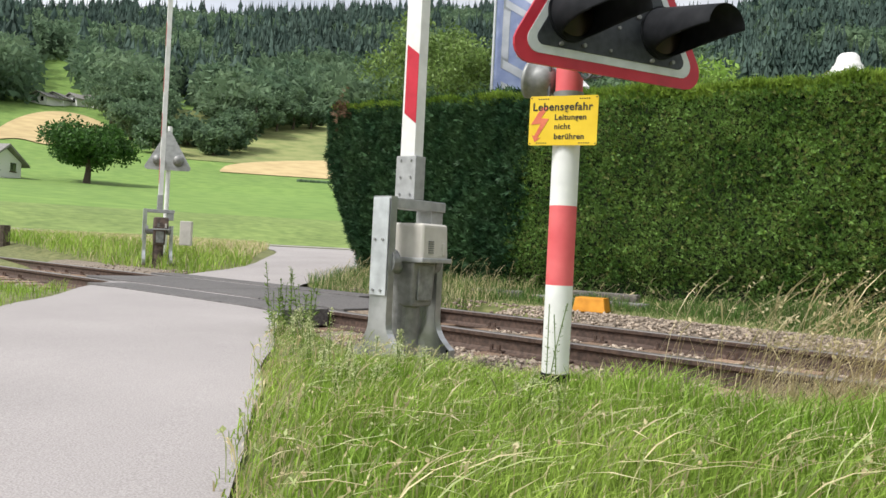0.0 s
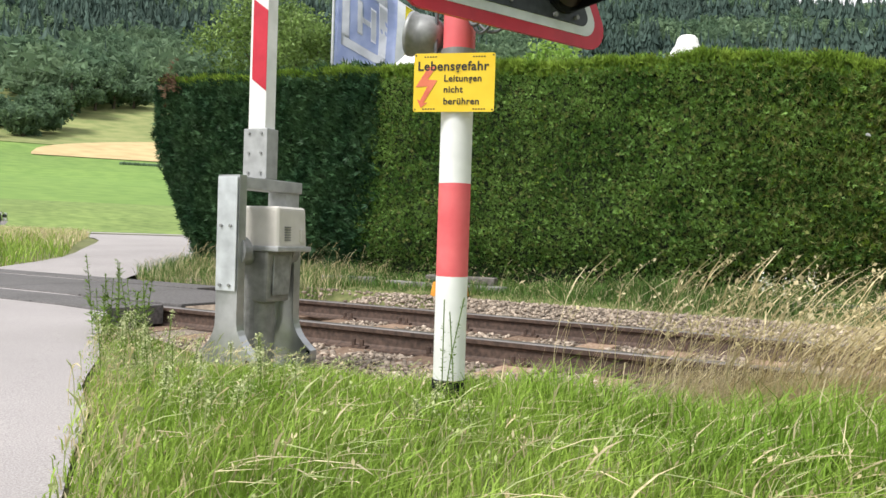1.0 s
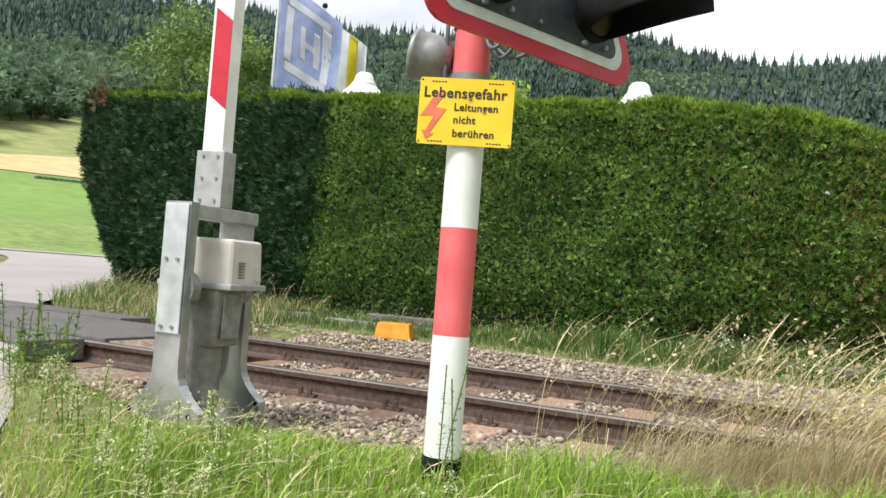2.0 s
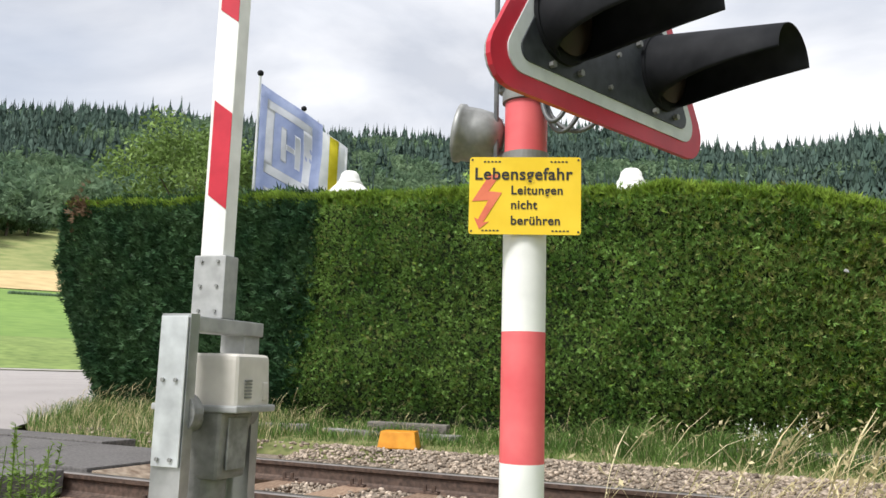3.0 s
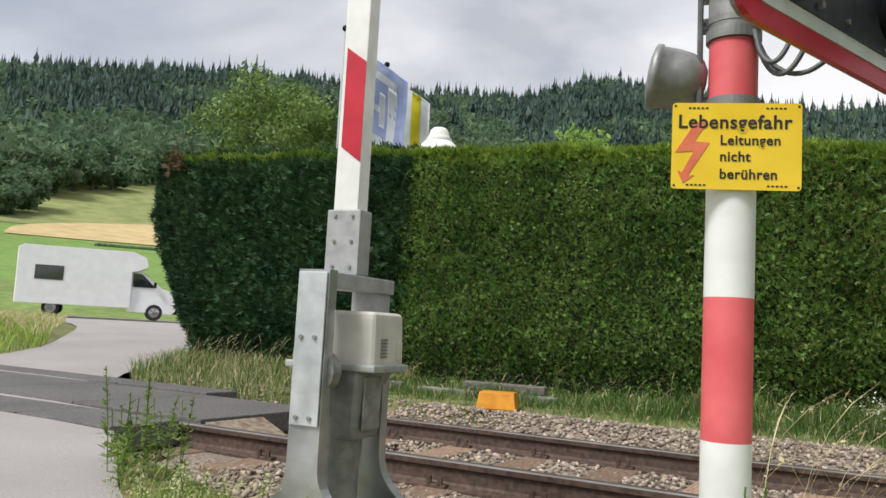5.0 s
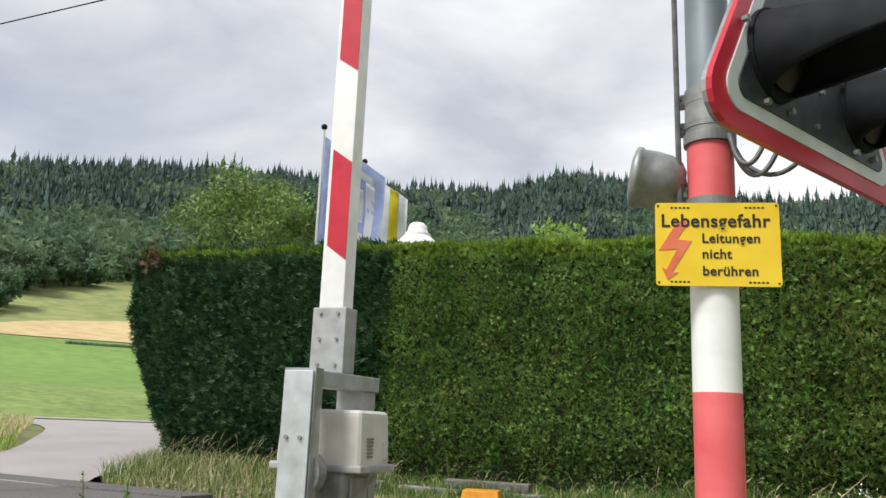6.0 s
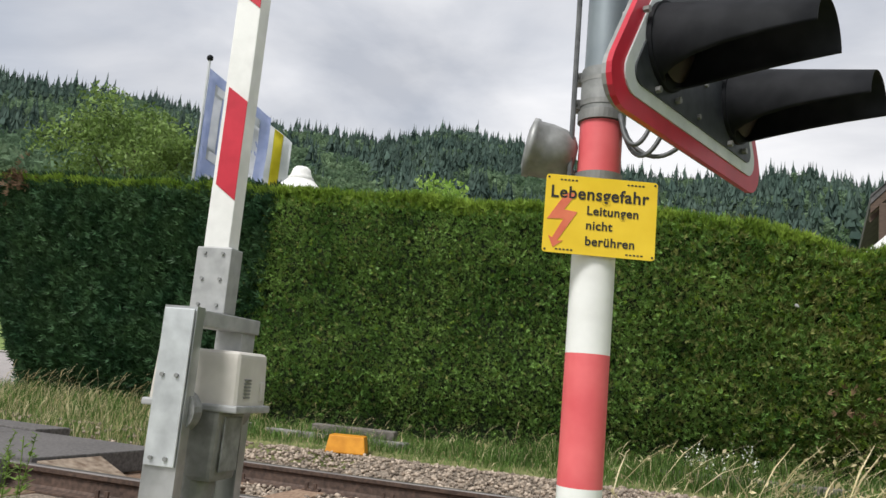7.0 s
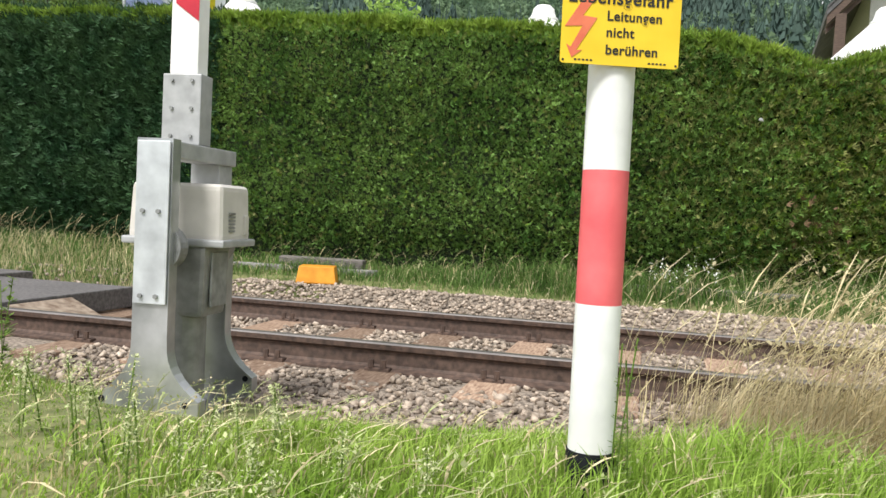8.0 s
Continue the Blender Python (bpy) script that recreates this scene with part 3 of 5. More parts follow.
def make_hedge():
    hedge = thing("thuja_hedge", "tall clipped dark green thuja hedge with bright young tips", "hedge")
    # woody core, coloured near-black for the shade deep inside the hedge
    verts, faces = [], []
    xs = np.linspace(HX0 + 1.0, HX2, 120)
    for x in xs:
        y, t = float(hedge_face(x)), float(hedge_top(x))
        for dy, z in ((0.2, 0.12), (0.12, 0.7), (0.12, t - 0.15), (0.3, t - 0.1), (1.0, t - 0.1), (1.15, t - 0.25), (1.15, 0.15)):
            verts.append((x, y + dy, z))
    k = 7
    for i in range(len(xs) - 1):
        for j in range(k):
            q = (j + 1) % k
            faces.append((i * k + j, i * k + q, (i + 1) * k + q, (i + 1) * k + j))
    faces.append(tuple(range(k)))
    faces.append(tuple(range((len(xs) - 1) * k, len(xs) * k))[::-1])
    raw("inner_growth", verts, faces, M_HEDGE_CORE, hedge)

    def sprays(p, nrm, size, flat):
        """Fans of three narrow leaves at p, leaning out along nrm."""
        n = len(p)
        up = np.stack([rng.normal(0, 0.45, n), rng.normal(0, 0.3, n), rng.uniform(-0.25, 1.0, n)], 1)
        d = nrm * rng.uniform(0.35, 0.9, (n, 1)) + up * flat
        d /= np.linalg.norm(d, axis=1)[:, None]
        s = np.cross(d, rng.normal(0, 1, (n, 3)))
        s /= np.linalg.norm(s, axis=1)[:, None]
        L = size * rng.uniform(0.6, 1.35, (n, 1))
        vs, fs = [], []
        for k, (ang, ln) in enumerate(((-0.55, 0.8), (0.0, 1.0), (0.55, 0.8))):
            e = d * math.cos(ang) + s * math.sin(ang)
            w = np.cross(e, np.cross(d, s)) * 0.09 * L
            tip, mid = p + e * L * ln, p + e * L * ln * 0.45
            vs += [p, mid + w, tip, mid - w]
        v = np.stack(vs, 1).reshape(-1, 3)
        base = (np.arange(n) * 12)[:, None]
        tri = np.array([[0, 1, 2], [0, 2, 3], [4, 5, 6], [4, 6, 7], [8, 9, 10], [8, 10, 11]])
        f = (base[:, None] + tri.reshape(1, 6, 3)).reshape(-1, 3)
        return v, f

    def face_points(n, x0, x1):
        x = rng.uniform(x0, x1, n)
        t = hedge_top(x)
        z = 0.06 + (t - 0.04) * rng.uniform(0, 1, n) ** 0.97
        lump = np.array([noise.noise((a * 1.6, b * 2.1, 0.3)) for a, b in zip(x, z)])
        tuck = 0.18 * smooth_step(0.75, 0.1, z) + 0.12 * smooth_step(t - 0.25, t, z)
        x = x + np.where(x < HX0 + 1.2, 0.95 * smooth_step(2.3, 0.0, z) * np.clip((HX0 + 1.2 - x) / 1.2, 0, 1), 0.0)
        clump = np.array([0.6 * noise.noise((a * 8, b * 9, 4.1)) + 0.7 * noise.noise((a * 19, b * 21, 9.7)) for a, b in zip(x, z)])
        y = hedge_face(x) + tuck + 0.06 * lump - 0.055 * clump + rng.uniform(-0.02, 0.07, n)
        return np.stack([x, y, z], 1), clump

    front = np.array([0.0, -1.0, 0.0])
    p, clump = face_points(108000, HX1 - 0.4, 3.2)
    keep = p[:, 0] > -7.08 + 0.2 * p[:, 2] + 0.2 * clump + 0.1 * rng.normal(0, 1, len(p))
    p, clump = p[keep], clump[keep]
    v, f = sprays(p, front, 0.05 + 0.03 * smooth_step(-4.0, 1.0, p[:, :1]), 0.8)
    # lighter sprays on the furthest clumps: young growth, and highlights painted in colour
    pick = np.clip(0.5 - 0.3 * clump + rng.normal(0, 0.25, len(p)), 0, 1)
    pick = np.where(rng.uniform(0, 1, len(p)) < 0.25, rng.uniform(0.6, 1, len(p)), pick)
    # olive and tip shares rise to the right, brightening that stretch by colour
    ripe = smooth_step(-4.0, 1.0, p[:, 0])
    kind = np.where(pick < 0.07 + 0.2 * ripe + 0.14 * smooth_step(-1.0, 2.0, p[:, 0]), 1, np.where(pick > 0.92 - 0.26 * ripe - 0.16 * smooth_step(-1.0, 2.0, p[:, 0]), 2, 0))
    fast("front_foliage", v, f, [M_LEAF, M_LEAF_TIP, M_LEAF_OLIVE], np.repeat(kind, 6), parent=hedge)["kind"] = "stuff"
    p = face_points(9000, 3.2, HX2)[0]
    v, f = sprays(p, front, 0.12, 0.75)
    fast("side_foliage", v, f, M_LEAF, parent=hedge)["kind"] = "stuff"
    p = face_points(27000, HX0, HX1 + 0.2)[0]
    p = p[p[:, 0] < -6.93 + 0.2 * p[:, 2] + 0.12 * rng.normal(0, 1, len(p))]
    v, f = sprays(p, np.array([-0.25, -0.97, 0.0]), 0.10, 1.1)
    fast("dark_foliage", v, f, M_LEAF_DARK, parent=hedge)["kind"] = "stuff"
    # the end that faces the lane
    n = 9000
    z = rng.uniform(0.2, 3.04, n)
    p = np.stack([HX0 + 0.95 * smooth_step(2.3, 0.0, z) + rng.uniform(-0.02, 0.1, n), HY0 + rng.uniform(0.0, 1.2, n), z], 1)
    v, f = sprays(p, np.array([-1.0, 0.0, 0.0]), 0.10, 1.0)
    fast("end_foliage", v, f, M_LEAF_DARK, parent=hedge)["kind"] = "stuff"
    # bright tips along the top
    n = 34000
    x = np.where(rng.uniform(0, 1, n) < 0.22, rng.uniform(HX0, HX1, n), rng.uniform(HX1, 9.0, n))
    y = hedge_face(x) + 0.03 + rng.uniform(0, 1, n) ** 2.2 * 1.1
    t = hedge_top(x) + 0.04 * np.array([noise.noise((a * 3, b * 3, 5)) for a, b in zip(x, y)])
    p = np.stack([x, y, t - 0.07 + rng.uniform(-0.04, 0.02, n) - np.where(rng.uniform(0, 1, n) < 0.4, rng.uniform(0, 0.14, n), 0) * (y < hedge_face(x) + 0.15)], 1)
    v, f = sprays(p, np.array([0.0, -0.25, 0.9]), 0.085, 0.8)
    fast("tip_foliage", v, f, M_LEAF_TIP, parent=hedge)["kind"] = "stuff"
    n = 90
    p = np.stack([rng.normal(-10.7, 0.12, n), np.full(n, 9.5), rng.normal(2.93, 0.12, n)], 1)
    v, f = sprays(p, front, 0.1, 0.8)
    fast("withered_foliage", v, f, M_LEAF_BROWN, parent=hedge)["kind"] = "stuff"
    n = 45
    p = np.stack([rng.normal(-0.4, 0.13, n), np.full(n, 9.2), rng.normal(0.75, 0.16, n)], 1)
    v, f = sprays(p, front, 0.08, 0.8)
    fast("withered_foliage", v, f, M_LEAF_BROWN, parent=hedge)["kind"] = "stuff"
    return hedge


make_hedge()

# ---------- barrier machine ----------


def add_bolts(parent, places, r=0.008, d=(0, -1, 0), mat=None):
    dv = Vector(d)
    for p in places:
        bm = bmesh.new()
        tube(bm, Vector(p) - dv * 0.004, Vector(p) + dv * 0.008, r, n=6)
        part("bolt", bm, mat or M_STEEL, parent)


def counterweight_outline():
    """The side plate: narrow above, flaring into a rounded two-lobed foot."""
    c, w = 0.016, 0.072
    pts = [(c - w, 0.935), (c + w, 0.935), (c + w, 0.19)]
    for i in range(1, 9):
        t = i / 8
        pts.append((c + w + 0.132 * t ** 2.0, 0.175 - 0.21 * t ** 0.85))
    for i in range(1, 10):
        a = math.pi * i / 10
        pts.append((c + 0.212 * math.cos(a) * (1.0 + 0.06 * math.sin(2 * a) ** 2), -0.045 - 0.115 * math.sin(a) ** 0.8))
    for i in range(1, 9):
        t = 1 - i / 9
        pts.append((c - w - 0.132 * t ** 2.0, 0.175 - 0.21 * t ** 0.85))
    pts.append((c - w, 0.19))
    return pts


def make_barrier(m, arm_top, group="level-crossing barriers", label="raised barrier machine with galvanised counterweight plates and a red-white arm"):
    """A barrier drive with its yoke, counterweights and raised arm; its base is at the origin, the shaft along y."""
    b = thing("barrier", label, "barrier", m, group)
    for y, s in ((-0.322, 1), (0.215, -1)):
        bm = bmesh.new()
        outline = [(x, z if s > 0 else min(z, 0.62)) for x, z in counterweight_outline()]
        plate(bm, outline, 0.012, pose(0, y, 0.02))
        # edge of the sheet, turned in all round but for the top
        for (xa, za), (xb, zb) in zip(outline[1:], outline[2:] + outline[:1]):
            d = Vector((xb - xa, zb - za)).normalized()
            ix, iz = d.y * 0.007, -d.x * 0.007
            y0, y1 = (y + 0.012, y + 0.058) if s > 0 else (y, y - 0.046)
            a = [bm.verts.new((px, py, pz + 0.02)) for px, pz in ((xa, za), (xb, zb), (xb + ix, zb + iz), (xa + ix, za + iz)) for py in (y0, y1)]
            for q in ((0, 2, 3, 1), (4, 6, 7, 5), (1, 3, 5, 7), (0, 6, 4, 2)):
                bm.faces.new([a[k] for k in q])
        w = part("counterweight", bm, M_CAST, b, "galvanised steel side plate with a flared foot")
        yy = y - 0.004 if s > 0 else y + 0.016
        if s > 0:
            bm = bmesh.new()
            box(bm, (-0.05, yy - 0.008, 0.34), (0.082, yy, 0.945), 0.003)
            part("cover_plate", bm, M_GALV, w, "bright bolted cover sheet")
            add_bolts(w, [(x, yy - 0.010, z) for x in (-0.018, 0.045) for z in (0.37, 0.685)], 0.009, (0, -1, 0), M_STEEL)
        for x in (-0.17, 0.17):
            bm = bmesh.new()
            tube(bm, (x, y - 0.003, -0.03), (x, y + 0.015, -0.03), 0.013, n=10)
            part("foot_hole", bm, M_BLACK, w)
        bm = bmesh.new()
        tube(bm, (0.0, y - 0.0, 0.52), (0.0, -0.02, 0.52), 0.05, n=20)
        tube(bm, (0.03, y + 0.03 * s, 0.55), (0.03, y + 0.09 * s, 0.55), 0.085, n=24)
        part("hub", bm, M_STEEL, b, smooth=False)
    # yoke across the top
    bm = bmesh.new()
    box(bm, (-0.045, -0.262, 0.885), (0.082, 0.235, 0.95), 0.006)
    part("yoke", bm, M_CLAMP, b, "grey yoke bar")
    bm = bmesh.new()
    box(bm, (-0.06, 0.10, 0.75), (0.07, 0.225, 0.892), 0.006)
    part("yoke_leg", bm, M_CLAMP, b)
    # clamp for the arm
    cy = -0.02
    bm = bmesh.new()
    box(bm, (-0.096, cy - 0.065, 0.952), (0.068, cy + 0.035, 1.232), 0.005)
    clamp = part("arm_clamp", bm, M_CLAMP, b, "grey bolted arm clamp")
    add_bolts(clamp, [(x, cy - 0.066, z) for x in (-0.055, 0.03) for z in (0.985, 1.095, 1.205)], 0.008)
    # arm with its red sheets
    bm = bmesh.new()
    box(bm, (-0.074, cy - 0.055, 1.23), (0.046, cy + 0.032, arm_top), 0.006)
    arm = part("arm", bm, M_WHITE, b, "white raised barrier arm")
    z = 1.49
    while z < arm_top - 0.5:
        bm = bmesh.new()
        plate(bm, [(-0.055, z + 0.02), (0.044, z - 0.05), (0.044, z + 0.395), (-0.055, z + 0.465)], 0.003, pose(0, cy - 0.0582, 0))
        part("red_band", bm, M_RED, arm, "red reflective band")
        z += 0.885
    # housing
    bm = bmesh.new()
    box(bm, (-0.19, -0.13, 0.57), (0.195, 0.125, 0.80), 0.026, 3)
    for v in bm.verts:
        k = (0.80 - v.co.z) / 0.23
        v.co.x *= 1 + 0.05 * k
        v.co.y *= 1 + 0.06 * k
    hood = part("housing_cover", bm, M_BEIGE, b, "beige painted housing cover")
    bm = bmesh.new()
    box(bm, (-0.215, -0.155, 0.552), (0.22, 0.15, 0.582), 0.008)
    part("housing_flange", bm, M_CLAMP, hood)
    for i in range(6):
        bm = bmesh.new()
        box(bm, (0.19, -0.078, 0.612 + i * 0.014), (0.209, -0.03, 0.620 + i * 0.014))
        part("vent_slat", bm, M_DULL, hood)
    bm = bmesh.new()
    box(bm, (0.192, 0.06, 0.60), (0.213, 0.095, 0.68), 0.006)
    part("latch", bm, M_BEIGE, hood)
    bm = bmesh.new()
    box(bm, (-0.15, -0.14, 0.27), (0.14, 0.09, 0.56), 0.02)
    for v in bm.verts:
        if v.co.z < 0.35:
            v.co.x *= 0.9
            v.co.y *= 0.9
    part("gear_case", bm, M_DULL, b, "dark grey cast gear case")
    bm = bmesh.new()
    box(bm, (0.136, -0.09, 0.31), (0.146, 0.05, 0.53), 0.004)
    part("gear_door", bm, M_STEEL, b)
    bm = bmesh.new()
    tube(bm, (-0.01, -0.03, -0.2), (-0.01, -0.03, 0.3), 0.1, n=24)
    tube(bm, (-0.01, 0.02, -0.2), (-0.01, 0.02, -0.13), 0.17, n=24)
    part("pedestal", bm, M_DULL, b, "dark grey round pedestal")
    return b


make_barrier(pose(-3.612, 4.11, -0.015, 0, 0, 4.5), 5.4)

# ---------- signal post ----------
POLE = Vector((-1.90, 3.29, 0.0))
PR = 0.0595


def make_signal(base, rz, board_shift, near=True):
    """Red-white post with the warning triangle, two hooded lamps, a bell and a yellow plate."""
    g = thing("crossing_signal", "red and white level-crossing signal post with a hooded double light", "crossing signal", base)
    for z0, z1, mat, lab in ((-0.25, 0.115, M_BLACK, "black painted foot of the post"), (0.115, 0.497, M_WHITE, "scratched white band"), (0.497, 0.842, M_POLERED, "faded red band"), (0.842, 1.31, M_WHITE, "white band"), (1.335, 1.485, M_POLERED, "faded orange-red band"), (1.485, 3.1, M_POST, "grey galvanised upper post")):
        bm = bmesh.new()
        r = PR if z0 < 1.48 else PR - 0.003
        if z0 < 0:
            r = PR + 0.004
        tube(bm, (0, 0, z0), (0, 0, z1), r, n=72)
        part("post_band", bm, mat, g, lab, smooth=False)
    for z0, z1, r in ((1.308, 1.337, PR + 0.006), (1.487, 1.515, PR + 0.008), (1.53, 1.545, PR + 0.005), (1.60, 1.612, PR + 0.004)):
        bm = bmesh.new()
        tube(bm, (0, 0, z0), (0, 0, z1), r, n=32)
        part("collar", bm, M_DULL, g, "dirty steel clamp ring")
    # split clamp that carries the board, with bolted lugs
    bm = bmesh.new()
    tube(bm, (0, 0, 1.516), (0, 0, 1.64), PR + 0.003, n=48)
    clamp = part("post_clamp", bm, M_STEEL, g, "dirty grey clamp round the post")
    for z in (1.525, 1.605):
        bm = bmesh.new()
        box(bm, (-PR - 0.024, -0.02, z), (-PR + 0.006, 0.02, z + 0.03), 0.003)
        part("lug", bm, M_DULL, clamp)
        bm = bmesh.new()
        tube(bm, (-PR - 0.012, -0.032, z + 0.015), (-PR - 0.012, 0.03, z + 0.015), 0.006, n=6)
        part("bolt", bm, M_DULL, clamp)
    # warning triangle: its plane is turned, and stands out from the post
    rot = pose(board_shift[0], board_shift[1], 1.366, 0, 0, rz)
    s = 1.05

    def tri(side, r, z0=0.0):
        h = side * math.sqrt(3) / 2
        return rounded([(-side / 2, z0), (side / 2, z0), (0, z0 + h)], r)
    bm = bmesh.new()
    plate(bm, tri(s, 0.075), 0.014, pose(0, 0, 0), 0.003)
    rim = part("triangle_rim", bm, M_RED, g, "red triangular rim")
    bm = bmesh.new()
    plate(bm, tri(s - 0.15, 0.05, 0.043), 0.004, pose(0, -0.004, 0))
    white = part("triangle_border", bm, M_BORDER, g, "white reflective border")
    bm = bmesh.new()
    plate(bm, tri(s - 0.265, 0.03, 0.076), 0.004, pose(0, -0.008, 0))
    dark = part("triangle_board", bm, M_BOARD, g, "black board of the signal")
    bm = bmesh.new()
    plate(bm, tri(s - 0.04, 0.07, 0.012), 0.02, pose(0, 0.014, 0))
    back = part("board_back", bm, M_STEEL, g)
    made = [rim, white, dark, back]
    for x in (-0.218, 0.24):
        z = 0.214
        # hood: an open half tube, longer above, tapering outwards
        bm = bmesh.new()
        rings = []
        n = 36
        for t in (0.0, 0.05, 0.14, 0.28, 0.48, 0.72, 1.0):
            r = 0.105 - 0.01 * t
            lo = -85 + 89 * t ** 0.42
            row = []
            for i in range(n + 1):
                a = radians(lo + (180 - 2 * lo) * i / n)
                row.append((r * math.cos(a), -0.012 - 0.365 * t, z + r * math.sin(a) - 0.058 * t))
            rings.append(row)
        outer = [[bm.verts.new(p) for p in row] for row in rings]
        inner = [[bm.verts.new((x0 * 0.96, y0 - (0.0 if j else 0.001), z + (z0 - z) * 0.96)) for x0, y0, z0 in row] for j, row in enumerate(rings)]
        for grid in (outer, inner):
            for a, b2 in zip(grid, grid[1:]):
                for i in range(n):
                    bm.faces.new((a[i], a[i + 1], b2[i + 1], b2[i]))
        for i in range(n):
            bm.faces.new((outer[-1][i], outer[-1][i + 1], inner[-1][i + 1], inner[-1][i]))
        for k in (0, n):
            for j in range(len(rings) - 1):
                bm.faces.new((outer[j][k], outer[j + 1][k], inner[j + 1][k], inner[j][k]))
        for v in bm.verts:
            v.co.x += x
        hood = part("lamp_hood", bm, M_BLACK, g, "long black lamp hood with worn edges", smooth=True)
        bm = bmesh.new()
        tube(bm, (x, -0.006, z), (x, -0.018, z), 0.11, n=48)
        ring = part("lamp_ring", bm, M_BLACK, g)
        bm = bmesh.new()
        lathe(bm, [(0.0, 0.035), (0.05, 0.028), (0.09, 0.0)], pose(x, -0.03, z, 90), 28)
        lens = part("lens", bm, M_LENS, g, "unlit dark red lens", smooth=True)
        made += [hood, ring, lens]
        for a in (20, 160, 250, 300):
            bm = bmesh.new()
            px, pz = x + 0.132 * math.cos(radians(a)), z + 0.132 * math.sin(radians(a))
            tube(bm, (px, -0.006, pz), (px, -0.02, pz), 0.009, n=6)
            made.append(part("bolt", bm, M_DULL, g))
    for px, pz in ((-0.02, 0.10), (0.02, 0.20), (0.05, 0.35), (-0.06, 0.45)):
        bm = bmesh.new()
        tube(bm, (px, -0.006, pz), (px, -0.016, pz), 0.007, n=6)
        made.append(part("bolt", bm, M_DULL, g))
    # arms from the post to the board
    for z in (0.18, 0.42):
        bm = bmesh.new()
        box(bm, (-0.03, 0.03, z - 0.02), (0.03, 0.26, z + 0.02), 0.004)
        made.append(part("board_arm", bm, M_STEEL, g))
    for o in made:
        o.matrix_basis = rot
    if not near:
        return g
    # yellow danger plate
    sg = pose(-1.878 - POLE.x, 3.222 - POLE.y, 1.099, 0, 0, 19)
    bm = bmesh.new()
    plate(bm, rounded([(-0.15, 0), (0.15, 0), (0.15, 0.213), (-0.15, 0.213)], 0.008, 4), 0.003, Matrix())
    pl = part("danger_plate", bm, M_YELLOW, g, "yellow enamel danger plate")
    pl.matrix_basis = sg
    bm = bmesh.new()
    plate(bm, [(-0.095, 0.165), (-0.068, 0.163), (-0.098, 0.118), (-0.062, 0.114), (-0.112, 0.032), (-0.096, 0.034), (-0.122, 0.014), (-0.136, 0.046), (-0.125, 0.040), (-0.098, 0.093), (-0.142, 0.090)], 0.0015, pose(0, -0.0017, 0))
    part("flash_mark", bm, M_FLASHRED, pl, "faded red lightning arrow")
    for text, x, z, size in (("Lebensgefahr", -0.137, 0.1505, 0.0468), ("Leitungen", -0.038, 0.110, 0.0338), ("nicht", -0.038, 0.070, 0.0338), ("berühren", -0.038, 0.027, 0.0338)):
        cu = bpy.data.curves.new("lettering", "FONT")
        cu.body = text
        cu.size = size
        cu.extrude = 0.0006
        cu.offset = size * 0.017
        cu.space_character = 1.06
        cu.materials.append(M_INK)
        tx = new("lettering", cu)
        tx.parent = pl
        tx.matrix_basis = pose(x, -0.0012, z, 90)
    for x0, z in ((-0.112, 0.198), (0.068, 0.198), (-0.115, 0.008), (0.072, 0.008)):
        bm = bmesh.new()
        for i in range(5):
            box(bm, (x0 + i * 0.010, -0.0012, z), (x0 + i * 0.010 + 0.006, 0.0, z + 0.004))
        part("small_print", bm, M_INK, pl)
    for x in (-0.143, 0.143):
        for z in (0.008, 0.205):
            bm = bmesh.new()
            tube(bm, (x, -0.0015, z), (x, 0.001, z), 0.003, n=8)
            part("plate_hole", bm, M_INK, pl)
    # bell
    bell_m = pose(-0.142, -0.02, 1.402, 0, -80, 14) @ Matrix.Scale(1.08, 4)
    bm = bmesh.new()
    lathe(bm, [(0.0, -0.075), (0.03, -0.073), (0.052, -0.06), (0.066, -0.035), (0.072, 0.0), (0.073, 0.035), (0.078, 0.038), (0.078, 0.052), (0.07, 0.055), (0.05, 0.06), (0.0, 0.062)], bell_m, 32)
    part("bell", bm, M_STEEL, g, "weathered grey metal bell", smooth=True)
    bm = bmesh.new()
    tube(bm, (-0.10, 0.0, 1.345), (0, 0, 1.325), 0.016, n=10)
    part("bell_arm", bm, M_DULL, g)
    # conduit and loops of cable
    bm = bmesh.new()
    sweep(bm, [(-0.072, -0.045, 1.30), (-0.074, -0.045, 1.6), (-0.078, -0.045, 2.2), (-0.075, -0.045, 3.1)], 0.0075)
    part("conduit", bm, M_CABLE, g)
    for k, drop, reach in ((0.0, 0.105, 0.12), (0.025, 0.1, 0.2), (-0.02, 0.08, 0.085)):
        bm = bmesh.new()
        pts = [(0.055, -0.02 + k, 1.50)]
        for i in range(15):
            t = i / 14
            pts.append((0.062 + reach * t, -0.03 + k - 0.02 * math.sin(math.pi * t), 1.475 - drop * math.sin(math.pi * t) ** 0.7 + 0.02 * t))
        pts.append((0.064 + reach, 0.0, 1.53))
        sweep(bm, pts, 0.0065)
        part("cable_loop", bm, M_CABLE, g, smooth=True)
    return g


make_signal(Matrix.Translation(POLE), 69.0, (0.262, -0.086))

# ---------- orange cover and edging beyond the track ----------
bm = bmesh.new()
box(bm, (-0.19, -0.13, 0.0), (0.19, 0.13, 0.165), 0.012)
for v in bm.verts:
    if v.co.z > 0.08:
        v.co.x *= 0.88
        v.co.y *= 0.88
oc = part("cover_box", bm, M_ORANGE)
oc.matrix_world = pose(-4.895, 8.41, 0.0, 0, 0, 16)
tagged(oc, "small orange plastic cover box beside the ballast", "cover box")

# ---------- woods ----------


